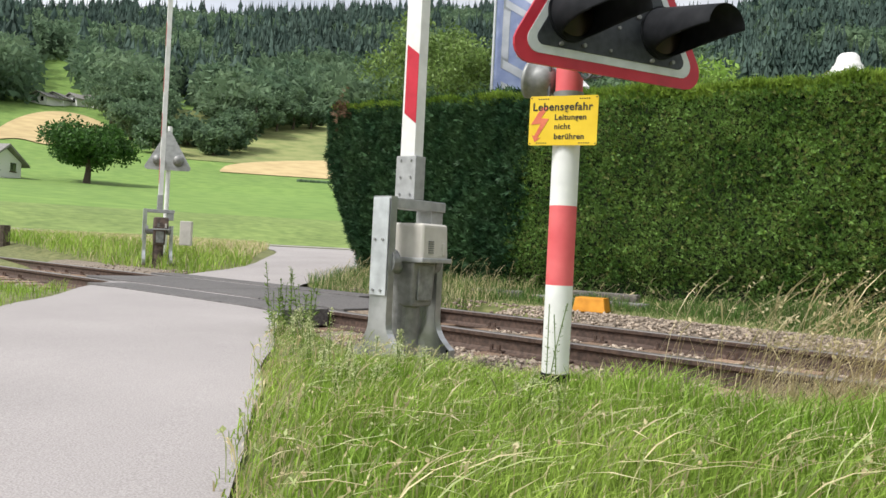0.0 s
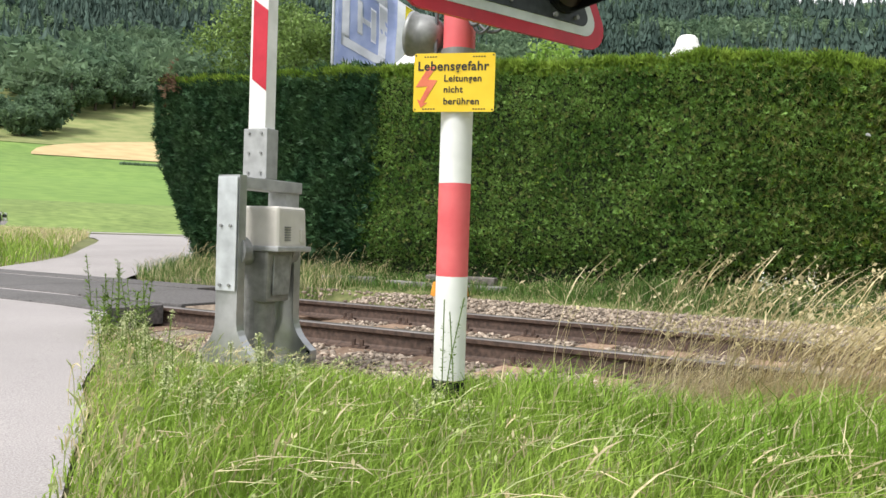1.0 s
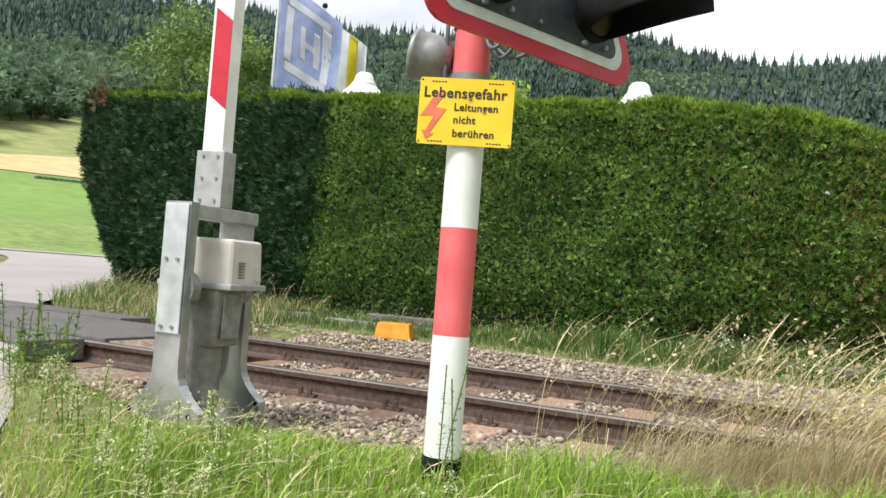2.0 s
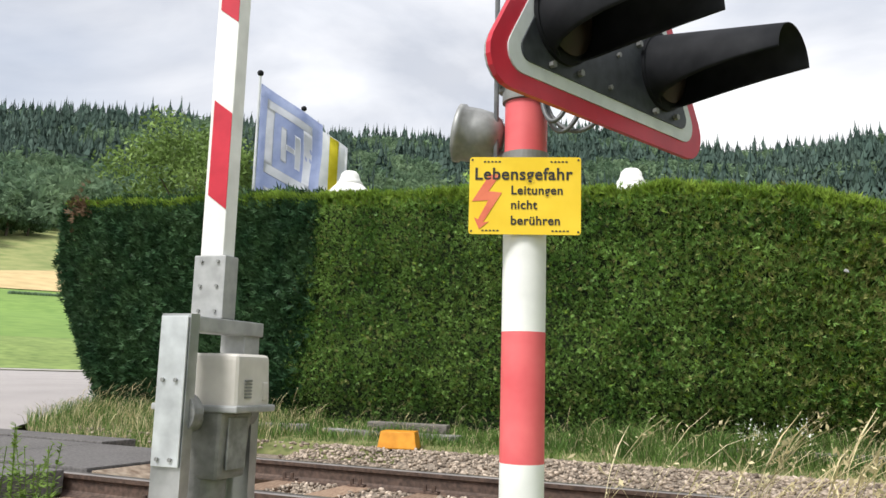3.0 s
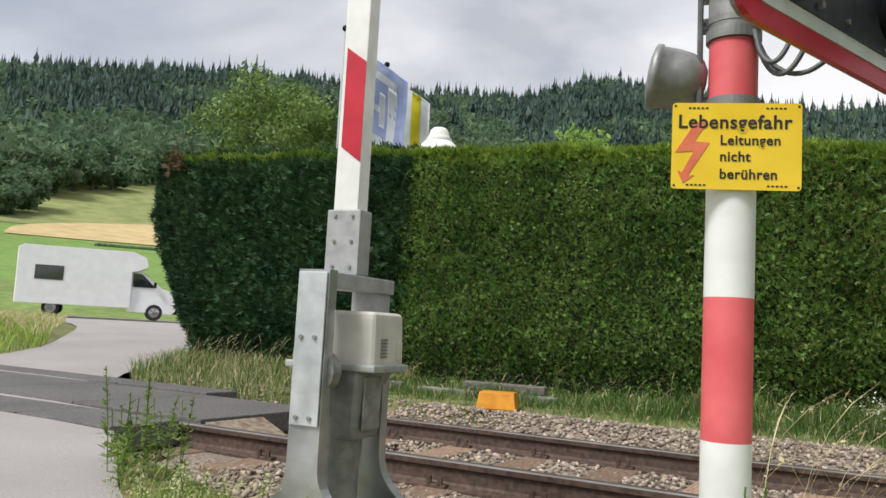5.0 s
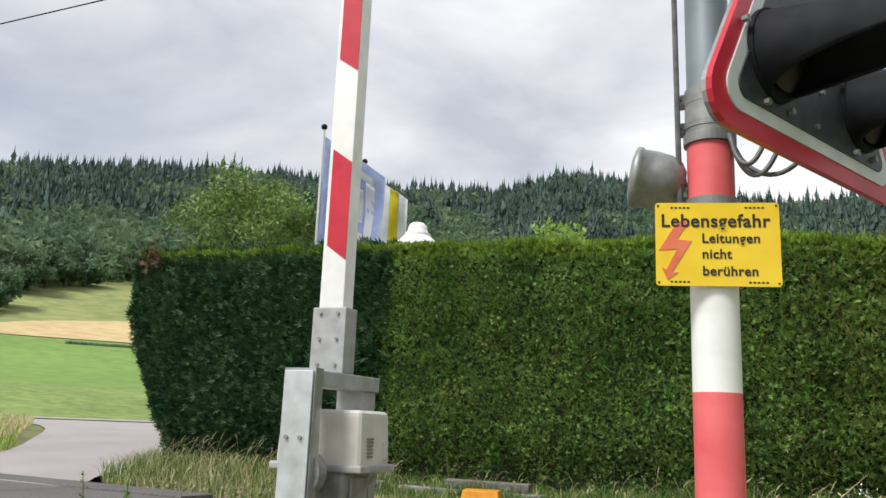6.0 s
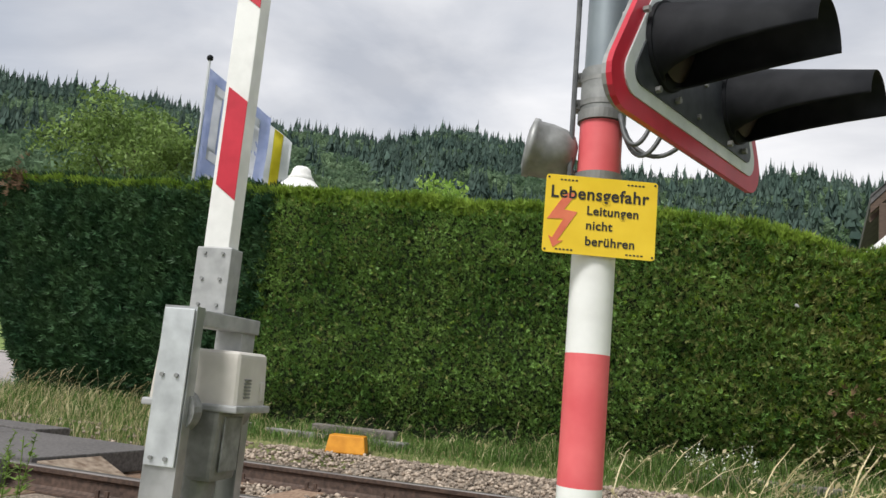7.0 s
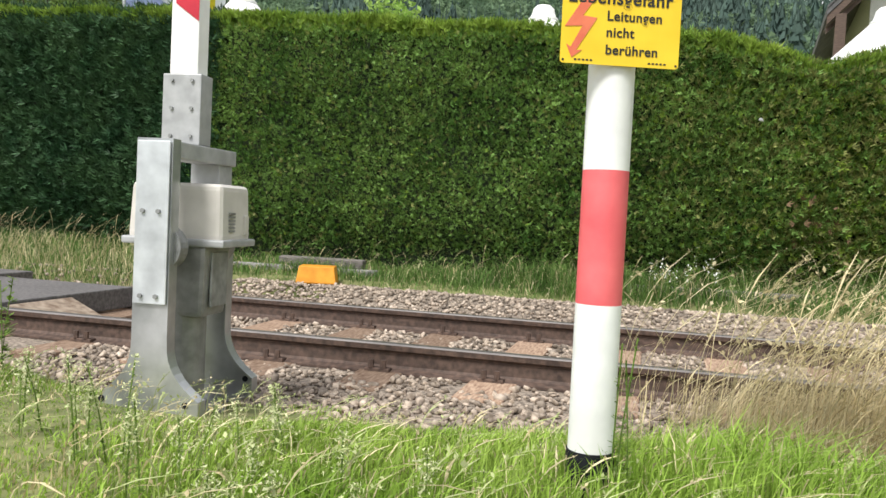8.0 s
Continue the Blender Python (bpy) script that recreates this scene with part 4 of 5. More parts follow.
def conifers(places, heights):
    """Spruces: whorls of ragged drooping boughs with gaps between them."""
    n = len(places)
    k, tiers = 6, 7
    h = np.asarray(heights)
    per = tiers * (1 + 2 * k)
    V = np.zeros((n, per, 3))
    tri = []
    for t in range(tiers):
        b = t * (1 + 2 * k)
        f = t / (tiers - 1)
        V[:, b, 2] = (0.27 + 0.75 * f) * h
        for j in range(k):
            a = 2 * math.pi * (j + rng.uniform(-0.4, 0.4, n)) / k + t * 0.7
            for q, da in enumerate((-0.42, 0.42)):
                rr = (0.19 * (1 - f) ** 0.75 + 0.016) * rng.uniform(0.5, 1.3, n) * h
                V[:, b + 1 + 2 * j + q, 0] = rr * np.cos(a + da)
                V[:, b + 1 + 2 * j + q, 1] = rr * np.sin(a + da)
                V[:, b + 1 + 2 * j + q, 2] = (0.02 + 0.8 * f + rng.uniform(-0.04, 0.05, n)) * h
            tri.append((b, b + 1 + 2 * j, b + 2 + 2 * j))
    V += np.asarray(places)[:, None, :]
    F = (np.arange(n) * per)[:, None, None] + np.array(tri)[None]
    return V.reshape(-1, 3), F.reshape(-1, 3)


def leaf_blobs(places, radii, count, leaf):
    """Crowns of loose leaf clumps: triangles strewn over lumpy balls."""
    n = len(places)
    d = rng.normal(0, 1, (n, count, 3))
    d /= np.linalg.norm(d, axis=2)[:, :, None]
    rad = np.asarray(radii)[:, None, :] * rng.uniform(0.72, 1.08, (n, count, 1))
    c = np.asarray(places)[:, None, :] + d * rad
    s = np.asarray(leaf)[:, None, None] if np.ndim(leaf) else leaf
    u = rng.normal(0, 1, (n, count, 3)) * s
    v = rng.normal(0, 1, (n, count, 3)) * s
    V = np.stack([c + u, c + v, c - 0.6 * (u + v)], 2).reshape(-1, 3)
    F = np.arange(len(V)).reshape(-1, 3)
    return V, F


def wood_base(az):
    """Elevation at which the wood begins, by direction."""
    return np.interp(az, (-180, -90, 40, 52, 57.0, 58.3, 59.2, 60.3, 61.0, 61.6, 63.0, 65.0, 66.2, 66.8, 69.2, 69.7, 75, 120), (4, 7, 8.6, 8.3, 6.9, 7.2, 8.2, 9.6, 9.3, 7.6, 6.9, 7.8, 8.6, 10.6, 10.7, 7.4, 7.4, 9))


def make_woods():
    n = 25000
    az = rng.uniform(-30, 84, n)
    r = np.sqrt(rng.uniform(225.0 ** 2, 665.0 ** 2, n))
    x, y = EYE0[0] - r * np.sin(np.radians(az)), EYE0[1] + r * np.cos(np.radians(az))
    z = ground(x, y)
    el = np.degrees(np.arctan2(z - 0.7, r))
    ok = (el > wood_base(az) + 0.25 * np.sin(az * 7)) & ((az > 44) | (el > 9.8)) & ((r < 520) | (rng.uniform(0, 1, n) < 0.6))
    az, r, x, y, z, el = (q[ok] for q in (az, r, x, y, z, el))
    patch = np.array([noise.noise((a * 0.016, b * 0.016, 1.7)) for a, b in zip(x, y)])
    edge = el - wood_base(az)
    broad = (patch + rng.normal(0, 0.12, len(x)) > -0.1 + 0.045 * np.minimum(edge, 4.5)) & (r < 620) | (r < 275)
    p = np.stack([x, y, z - 0.5], 1)
    hc = (9 + 20 * rng.beta(1.4, 2.0, len(x))) * (1 + 0.35 * patch)
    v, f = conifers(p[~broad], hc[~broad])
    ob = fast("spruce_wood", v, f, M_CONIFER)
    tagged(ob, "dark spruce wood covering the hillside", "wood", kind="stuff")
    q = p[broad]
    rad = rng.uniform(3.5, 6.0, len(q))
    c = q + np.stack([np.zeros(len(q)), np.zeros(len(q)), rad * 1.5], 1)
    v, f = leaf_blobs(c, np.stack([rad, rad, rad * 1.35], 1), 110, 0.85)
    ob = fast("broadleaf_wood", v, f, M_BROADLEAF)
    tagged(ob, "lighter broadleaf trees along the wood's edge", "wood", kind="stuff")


make_woods()

# ---------- grass ----------


def blades(p, height, width, lean, wind=(0.0, 0.0)):
    """Bent blades of two sections."""
    n = len(p)
    a = rng.uniform(0, 2 * math.pi, n)
    side = np.stack([np.cos(a), np.sin(a), np.zeros(n)], 1) * width[:, None]
    b = rng.uniform(0, 2 * math.pi, n)
    out = np.stack([np.cos(b) + wind[0], np.sin(b) + wind[1], np.zeros(n)], 1) * (lean * height * rng.uniform(0.2, 1.0, n))[:, None]
    up = np.stack([np.zeros(n), np.zeros(n), height], 1)
    m = p + up * 0.6 + out * 0.35
    t = p + up * (1 - 0.25 * lean) + out
    V = np.stack([p - side, p + side, m - side * 0.8, m + side * 0.8, t], 1).reshape(-1, 3)
    tri = np.array([[0, 1, 3], [0, 3, 2], [2, 3, 4]])
    F = ((np.arange(n) * 5)[:, None, None] + tri[None]).reshape(-1, 3)
    return V, F


def strew(n, x0, x1, y0, y1, keep):
    x, y = rng.uniform(x0, x1, n), rng.uniform(y0, y1, n)
    ok = keep(x, y)
    x, y = x[ok], y[ok]
    return np.stack([x, y, ground(x, y) - 0.01], 1)


def make_grass():
    verge = lambda x, y: (lane_gap(x, y) > -0.09 + 0.13 * rng.uniform(0, 1, len(x)) + 0.035 * np.sin(x * 5 + y * 7)) & (0.61 * x + 0.79 * y > -0.9) & (y < 4.32 + 0.12 * np.sin(x * 3.1) + 0.08 * np.sin(x * 7.7))
    p = strew(255000, -6.2, 4.2, -0.4, 4.6, verge)
    n = len(p)
    gap = lane_gap(p[:, 0], p[:, 1])
    tall = np.array([noise.noise((a * 1.3, b * 1.3, 2)) for a, b in p[:, :2]])
    h = (0.175 + 0.11 * tall) * rng.uniform(0.45, 1.4, n) * (0.32 + 0.68 * smooth_step(-0.05, 0.5, gap)) * (1 - 0.28 * smooth_step(1.6, 2.8, p[:, 1])) * (1 - 0.42 * smooth_step(3.3, 4.1, p[:, 1])) * (1 - 0.4 * smooth_step(-2.3, -3.1, p[:, 0]) * smooth_step(2.3, 3.0, p[:, 1])) * (1 + 0.75 * smooth_step(-2.0, -1.2, p[:, 0]) * smooth_step(2.4, 3.4, p[:, 1])) * (0.25 + 0.75 * smooth_step(0.25, 0.75, np.hypot(p[:, 0] + 3.5, p[:, 1] - 3.75)))
    v, f = blades(p, h, rng.uniform(0.0014, 0.0034, n), 0.8, (0.5, 0.0))
    pick = rng.uniform(0, 1, n)
    dry = smooth_step(-0.8, 2.5, p[:, 0]) * 0.3 + 0.09 + 0.25 * smooth_step(0.25, 0.0, gap)
    ob = fast("verge_grass", v, f, [M_GRASS, M_STRAW], np.repeat((pick < dry).astype(int), 3))
    tagged(ob, "lush unmown green grass on the verge", "grass", kind="stuff")

    # stalks with drooping seed heads
    def stalks(p, h, bow, name, label, mats, head=0.3, grain=0.0055):
        n = len(p)
        a = rng.normal(0.0, 0.7, n)
        d = np.stack([np.cos(a), np.sin(a) * 0.8, np.zeros(n)], 1)
        side = np.stack([-np.sin(a), np.cos(a), np.zeros(n)], 1)
        V, F = [], []
        seg = 6
        pts = []
        for i in range(seg + 1):
            t = i / seg
            pts.append(p + np.stack([np.zeros(n), np.zeros(n), h * (t - 0.28 * bow * t ** 3)], 1) + d * (h * bow * 0.75 * t ** 2.4)[:, None])
        w0 = 0.0013
        rows = []
        for i, q in enumerate(pts):
            t = i / seg
            w = np.full(n, w0) if t < 1 - head else rng.uniform(0.0022, 0.0048, n) * (1.0 if i < seg else 0.25)
            rows += [q - side * w[:, None], q + side * w[:, None]]
        V = np.stack(rows, 1).reshape(-1, 3)
        tri = []
        for i in range(seg):
            tri += [(2 * i, 2 * i + 1, 2 * i + 3), (2 * i, 2 * i + 3, 2 * i + 2)]
        F = ((np.arange(n) * (2 * seg + 2))[:, None, None] + np.array(tri)[None]).reshape(-1, 3)
        # small spikelets along the head
        m = 7
        k = rng.uniform(1 - head, 1, (n, m))
        spk = []
        for j in range(m):
            t = k[:, j]
            q = p + np.stack([np.zeros(n), np.zeros(n), h * (t - 0.28 * bow * t ** 3)], 1) + d * (h * bow * 0.75 * t ** 2.4)[:, None]
            e = rng.normal(0, 1, (n, 3)) * grain + np.array((0, 0, 0.005))
            w = np.cross(e, rng.normal(0, 1, (n, 3))) * 0.16
            spk.append(np.stack([q, q + e * 0.5 + w, q + e, q + e * 0.5 - w], 1))
        S = np.stack(spk, 1).reshape(-1, 3)
        base = len(V) + np.arange(n * m) * 4
        G = np.concatenate([np.stack([base, base + 1, base + 2], 1), np.stack([base, base + 2, base + 3], 1)])
        ob = fast(name, np.concatenate([V, S]), np.concatenate([F, G]), mats)
        return tagged(ob, label, "grass", kind="stuff")

    p = strew(1500, -4.3, 3.5, 0.2, 4.1, verge)
    stalks(p, rng.uniform(0.2, 0.36, len(p)) * (1 - 0.4 * smooth_step(2.2, 3.2, p[:, 1])), rng.uniform(0.7, 1.4, len(p)), "pale_grass", "pale ripe nodding grass heads on the verge", M_STRAW, 0.35)
    p = strew(2400, -4.5, 3.5, 0.2, 4.2, verge)
    stalks(p, rng.uniform(0.2, 0.38, len(p)) * (1 - 0.45 * smooth_step(2.2, 3.2, p[:, 1])), rng.uniform(0.5, 1.3, len(p)), "flowering_grass", "pale green flowering grass stalks on the verge", M_GRASS_HEAD, 0.3)
    # tall dry grass that leans over the track
    p = strew(3400, -2.0, 3.6, 4.35, 5.25, lambda x, y: rng.uniform(0, 1, len(x)) < 0.05 + 0.95 * smooth_step(-1.7, -0.5, x))
    stalks(p, rng.uniform(0.25, 0.68, len(p)) * (0.5 + 0.5 * smooth_step(-1.9, -0.9, p[:, 0])), rng.uniform(0.5, 1.1, len(p)), "dry_grass", "tall dry straw-coloured grass leaning over the track", M_STRAW, 0.35)
    p = strew(1900, -1.6, 3.4, 4.35, 5.2, lambda x, y: rng.uniform(0, 1, len(x)) < 0.04 + 0.75 * smooth_step(-1.5, 0.0, x))
    stalks(p, rng.uniform(0.4, 0.92, len(p)), rng.uniform(0.45, 1.1, len(p)), "tall_dry_grass", "tall pale grass with nodding feathery heads beside the track", M_STRAW, 0.22, 0.011)
    p = strew(620, -2.1, 0.8, 4.3, 4.9, lambda x, y: rng.uniform(0, 1, len(x)) < 0.12 + 0.88 * smooth_step(-2.1, -1.1, x))
    stalks(p, rng.uniform(0.5, 0.95, len(p)), rng.uniform(0.4, 1.0, len(p)), "arching_grass", "tall ripe grass stalks arching over the near rail", M_STRAW, 0.28, 0.012)
    p = strew(340, -1.6, 4.0, 7.9, 9.0, lambda x, y: rng.uniform(0, 1, len(x)) < 0.2 + 0.8 * smooth_step(-1.6, 1.0, x))
    stalks(p, rng.uniform(0.3, 0.8, len(p)), rng.uniform(0.5, 1.1, len(p)), "ballast_grass", "dry grass stalks growing between ballast and hedge", M_STRAW, 0.3)
    p = strew(36000, -1.9, 4.0, 4.45, 5.3, lambda x, y: rng.uniform(0, 1, len(x)) < smooth_step(-1.9, -0.4, x))
    v, f = blades(p, rng.uniform(0.1, 0.32, len(p)), rng.uniform(0.001, 0.0022, len(p)), 1.8, (1.0, 0.2))
    tagged(fast("dry_grass_mat", v, f, M_STRAW), "matted dry straw grass beside the rails", "grass", kind="stuff")
    # weeds between ballast and hedge
    p = strew(34000, -6.9, 5.0, 8.42, 9.4, lambda x, y: (rng.uniform(0, 1, len(x)) < 0.25 + 0.75 * smooth_step(8.45, 8.85, y)) & ((np.abs(x + 4.9) > 0.3) | (y > 8.6)))
    tuft = np.array([noise.noise((a * 2.4, b * 2.4, 8)) for a, b in p[:, :2]])
    h = rng.uniform(0.06, 0.26, len(p)) * (1 + 0.9 * tuft) * (0.6 + 0.6 * smooth_step(-4.6, -2.5, p[:, 0])) * (0.6 + 0.4 * smooth_step(8.4, 8.9, p[:, 1]))
    v, f = blades(p, h, rng.uniform(0.002, 0.0045, len(p)), 0.9)
    tagged(fast("hedge_weeds", v, f, [M_GRASS_DEEP, M_STRAW], np.repeat((rng.uniform(0, 1, len(p)) < 0.1).astype(int), 3)), "rank blue-green grass and weeds at the foot of the hedge", "grass", kind="stuff")
    p = strew(260, -7.5, 4.0, 8.7, 9.35, lambda x, y: x > -99)
    stalks(p, rng.uniform(0.15, 0.45, len(p)), rng.uniform(0.4, 1.1, len(p)), "hedge_foot_grass", "thin dry stalks at the foot of the hedge", M_STRAW, 0.3)
    # patch by the lane at the hedge's end, with tan grass
    p = strew(22000, -13.0, -6.4, 7.5, 10.6, lambda x, y: (lane_gap(x, y) > 0.0) & (0.61 * x + 0.79 * y > 0.5))
    v, f = blades(p, rng.uniform(0.08, 0.32, len(p)), rng.uniform(0.002, 0.004, len(p)), 0.8)
    tagged(fast("corner_grass", v, f, [M_GRASS_DEEP, M_STRAW], np.repeat((rng.uniform(0, 1, len(p)) < 0.3).astype(int), 3)), "green and straw-coloured grass at the hedge corner", "grass", kind="stuff")
    p = strew(260, -10.8, -6.6, 7.7, 9.4, lambda x, y: (lane_gap(x, y) > 0.3) & (0.61 * x + 0.79 * y > 0.5))
    stalks(p, rng.uniform(0.3, 0.6, len(p)), rng.uniform(0.4, 1.0, len(p)), "corner_stalks", "dry grass stalks at the hedge corner", M_STRAW, 0.3)
    # far verge on the other side of the lane
    left = lambda x, y: (lane_gap(x, y) > 0.0) & (0.61 * x + 0.79 * y < -0.6)
    p = strew(60000, -34, -10.5, 7.9, 22, left)
    v, f = blades(p, rng.uniform(0.12, 0.42, len(p)), rng.uniform(0.004, 0.009, len(p)), 0.8)
    far = smooth_step(9.5, 11.5, p[:, 1])
    tagged(fast("meadow_verge", v, f, [M_GRASS, M_STRAW], np.repeat((rng.uniform(0, 1, len(p)) < 0.1 + 0.6 * far).astype(int), 3)), "tall half-dry meadow grass beside the crossing", "grass", kind="stuff")
    p = strew(5000, -12.5, -5.9, 1.5, 4.3, lambda x, y: (lane_gap(x, y) > 0.0) & (0.61 * x + 0.79 * y < -0.9))
    v, f = blades(p, rng.uniform(0.05, 0.2, len(p)), rng.uniform(0.002, 0.004, len(p)), 0.8)
    tagged(fast("lane_grass", v, f, M_GRASS), "short green grass between lane and rails", "grass", kind="stuff")


M_GRASS_HEAD = material("grass_head", (0.34, 0.40, 0.15), (0.5, 0.54, 0.27), 3, 0.7, island=0.25, trans=0.3)
M_GRASS_DEEP = material("rank_grass", (0.07, 0.14, 0.03), (0.15, 0.24, 0.06), 3, 0.7, island=0.4, trans=0.3)
make_grass()


def make_herb(x, y, h, n_stems, name, label, flowers=None, spread=0.12, leaf=1.0):
    """A leafy herb: several stems with whorls of small leaves, and tiny flowers if wanted."""
    g = thing(name, label, "plant", pose(x, y, float(ground(x, y))))
    for k in range(n_stems):
        a, rr = rng.uniform(0, 6.28), spread * math.sqrt(rng.uniform(0, 1))
        bx, by = rr * math.cos(a), rr * math.sin(a)
        hh = h * rng.uniform(0.65, 1.1)
        dx, dy = rng.normal(0, 0.1) * hh, rng.normal(0, 0.1) * hh
        bm = bmesh.new()
        sweep(bm, [(bx, by, 0), (bx + dx * 0.4, by + dy * 0.4, hh * 0.5), (bx + dx, by + dy, hh)], 0.0022, 5)
        part("stem", bm, M_WEED, g)
        V, F = [], []
        m = int(60 * hh / 0.3)
        t = rng.uniform(0.1, 1, m)
        c = np.stack([bx + dx * t, by + dy * t, hh * t], 1)
        aa = rng.uniform(0, 6.28, m)
        L = rng.uniform(0.008, 0.024, m) * (1.15 - 0.6 * t) * leaf
        e = np.stack([np.cos(aa) * L, np.sin(aa) * L, rng.uniform(-0.2, 0.7, m) * L], 1)
        w = np.stack([-np.sin(aa) * L, np.cos(aa) * L, np.zeros(m)], 1) * 0.22
        V = np.stack([c, c + e * 0.5 + w, c + e, c + e * 0.5 - w], 1).reshape(-1, 3)
        b0 = np.arange(m) * 4
        F = np.concatenate([np.stack([b0, b0 + 1, b0 + 2], 1), np.stack([b0, b0 + 2, b0 + 3], 1)])
        fast("leaves", V, F, M_WEED, parent=g)["kind"] = "stuff"
        if flowers:
            m = 150 if flowers is M_CREAM else 14
            t = rng.uniform(0.62, 1.05, m)
            c = np.stack([bx + dx * t, by + dy * t, hh * t], 1) + rng.normal(0, 0.014, (m, 3)) * (1.3 - t)[:, None] * 2
            q = 0.0024 if flowers is M_CREAM else 0.0055
            u, w2 = rng.normal(0, q, (m, 3)), rng.normal(0, q, (m, 3))
            V = np.stack([c + u, c + w2, c - u - w2], 1).reshape(-1, 3)
            fast("blossom", V, np.arange(3 * m).reshape(-1, 3), flowers, parent=g)["kind"] = "stuff"
    return g


M_CREAM = material("cream_blossom", (0.4, 0.44, 0.2), (0.56, 0.58, 0.34), 6, 0.8, island=0.2)
for x, y, h, k in ((-3.15, 2.95, 0.27, 5), (-2.8, 2.75, 0.25, 4), (-3.6, 3.1, 0.24, 4), (-2.55, 2.6, 0.22, 4), (-2.75, 3.1, 0.22, 4), (-1.6, 2.7, 0.2, 3), (-2.1, 2.35, 0.18, 3), (-2.3, 2.8, 0.2, 3)):
    make_herb(x, y, h, k, "bedstraw", "cream-flowering bedstraw in the verge grass", M_CREAM, 0.13)
for x, y, h, k in ((-4.62, 3.95, 0.46, 7), (-4.45, 3.8, 0.36, 6), (-4.8, 4.1, 0.34, 5)):
    make_herb(x, y, h, k, "weed", "tall leafy green weeds beside the lane edge", None, 0.17, 2.6)
for x, y, h, k in ((-1.55, 8.6, 0.5, 5), (-1.3, 8.7, 0.42, 4), (-1.75, 8.75, 0.4, 4)):
    make_herb(x, y, h, k, "daisy_clump", "white-flowering weeds below the hedge", M_FLOWER, 0.16)
# climbing stalk against the post
make_herb(-1.83, 3.17, 0.42, 3, "weed", "thin weed growing against the post foot", None, 0.05)

# planks and concrete edging below the hedge
for x, y, z, ln, hgt, rz, mat, nm, lab in ((-5.3, 8.97, 0.0, 1.6, 0.11, 1.5, M_CONCRETE, "edging_slab", "old grey concrete edging slab below the hedge"), (-5.15, 9.1, 0.11, 0.95, 0.09, -2, M_PLANK, "plank", "weathered grey plank lying below the hedge"), (-6.7, 8.95, 0.02, 0.8, 0.11, 0, M_CONCRETE, "edging_slab", "old grey concrete edging slab below the hedge"), (-1.2, 9.0, 0.02, 1.7, 0.13, 1, M_PLANK, "plank", "weathered grey plank lying below the hedge")):
    bm = bmesh.new()
    box(bm, (-ln / 2, -0.05, 0), (ln / 2, 0.05, hgt), 0.012)
    for v in bm.verts:
        v.co += Vector((0, 0.02 * noise.noise((v.co.x * 3, 1, 2)), 0.015 * noise.noise((v.co.x * 4, 5, 2))))
    o = part(nm, bm, mat)
    o.matrix_world = pose(x, y, z, 4, 0, rz)
    tagged(o, lab, "edging")

# ---------- far barrier and signal across the track ----------
fb = make_barrier(pose(-14.62, 8.4, 0.17, 0, 0, -25), 5.6, label="raised barrier across the track with a red-white arm and rusty drive")
for o in fb.children:
    if o.name.split(".")[0] in ("housing_cover", "gear_case", "pedestal"):
        o.data.materials[0] = M_RUSTY
bm = bmesh.new()
tube(bm, (0, 0, -0.6), (0, 0, 2.3), 0.05, n=16)
fs = thing("far_signal", "white triangular crossing sign seen from behind, with two lamp housings", "crossing signal", pose(-16.25, 9.4, 0.68, 0, 0, 52))
part("post", bm, M_WHITE, fs)
bm = bmesh.new()
plate(bm, rounded([(-0.52, 0), (0.52, 0), (0, 0.9)], 0.06), 0.03, pose(0, -0.1, 1.35))
part("sign_back", bm, M_CLAMP, fs, "pale grey back of the triangle")
for x in (-0.2, 0.22):
    bm = bmesh.new()
    lathe(bm, [(0.0, 0.16), (0.08, 0.15), (0.11, 0.08), (0.12, 0.0)], pose(x, -0.1, 1.56, 90), 20)
    part("lamp_housing", bm, M_DULL, fs, "dark lamp housing", smooth=True)
bm = bmesh.new()
box(bm, (-0.11, -0.09, 0.25), (0.11, 0.09, 0.72), 0.015)
mb = part("meter_box", bm, M_BEIGE)
mb.matrix_world = pose(-14.28, 8.75, 0.2, 0, 0, 50)
tagged(mb, "small pale cabinet beside the far barrier", "cabinet")
bm = bmesh.new()
tube(bm, (0, 0, -0.1), (0, 0, 0.78), 0.14, 0.13, n=12)
po = part("wooden_post", bm, M_BARK)
po.matrix_world = pose(-21.4, 8.0, -0.1, 1, 2, 0)
tagged(po, "short weathered wooden post beside the track", "post")
bm = bmesh.new()
for i in range(40):
    ax, ay = EYE0[0] - 150 * math.sin(radians(45.5 + 0.175 * i)), EYE0[1] + 150 * math.cos(radians(45.5 + 0.175 * i))
    bmesh.ops.create_icosphere(bm, subdivisions=1, radius=0.42 + 0.1 * noise.noise((i * 1.7, 0, 0)), matrix=Matrix.Translation((ax, ay, float(ground(ax, ay)) + 0.15)))
hr = part("hedgerow", bm, M_BROADLEAF)
tagged(hr, "low dark green hedgerow across the meadow", "hedgerow")

bm = bmesh.new()
bmesh.ops.create_icosphere(bm, subdivisions=2, radius=0.02, matrix=Matrix.Diagonal((1.3, 0.5, 0.8, 1)))
for v in bm.verts:
    v.co += Vector((0.012 * noise.noise(v.co * 40), 0, 0.015 * noise.noise(v.co * 50)))
sc = part("litter_scrap", bm, M_CLAMP)
sc.matrix_world = pose(-0.91, 9.19, 1.72, 20, 30, 10)
tagged(sc, "small pale scrap caught in the hedge", "litter")

# ---------- trees ----------


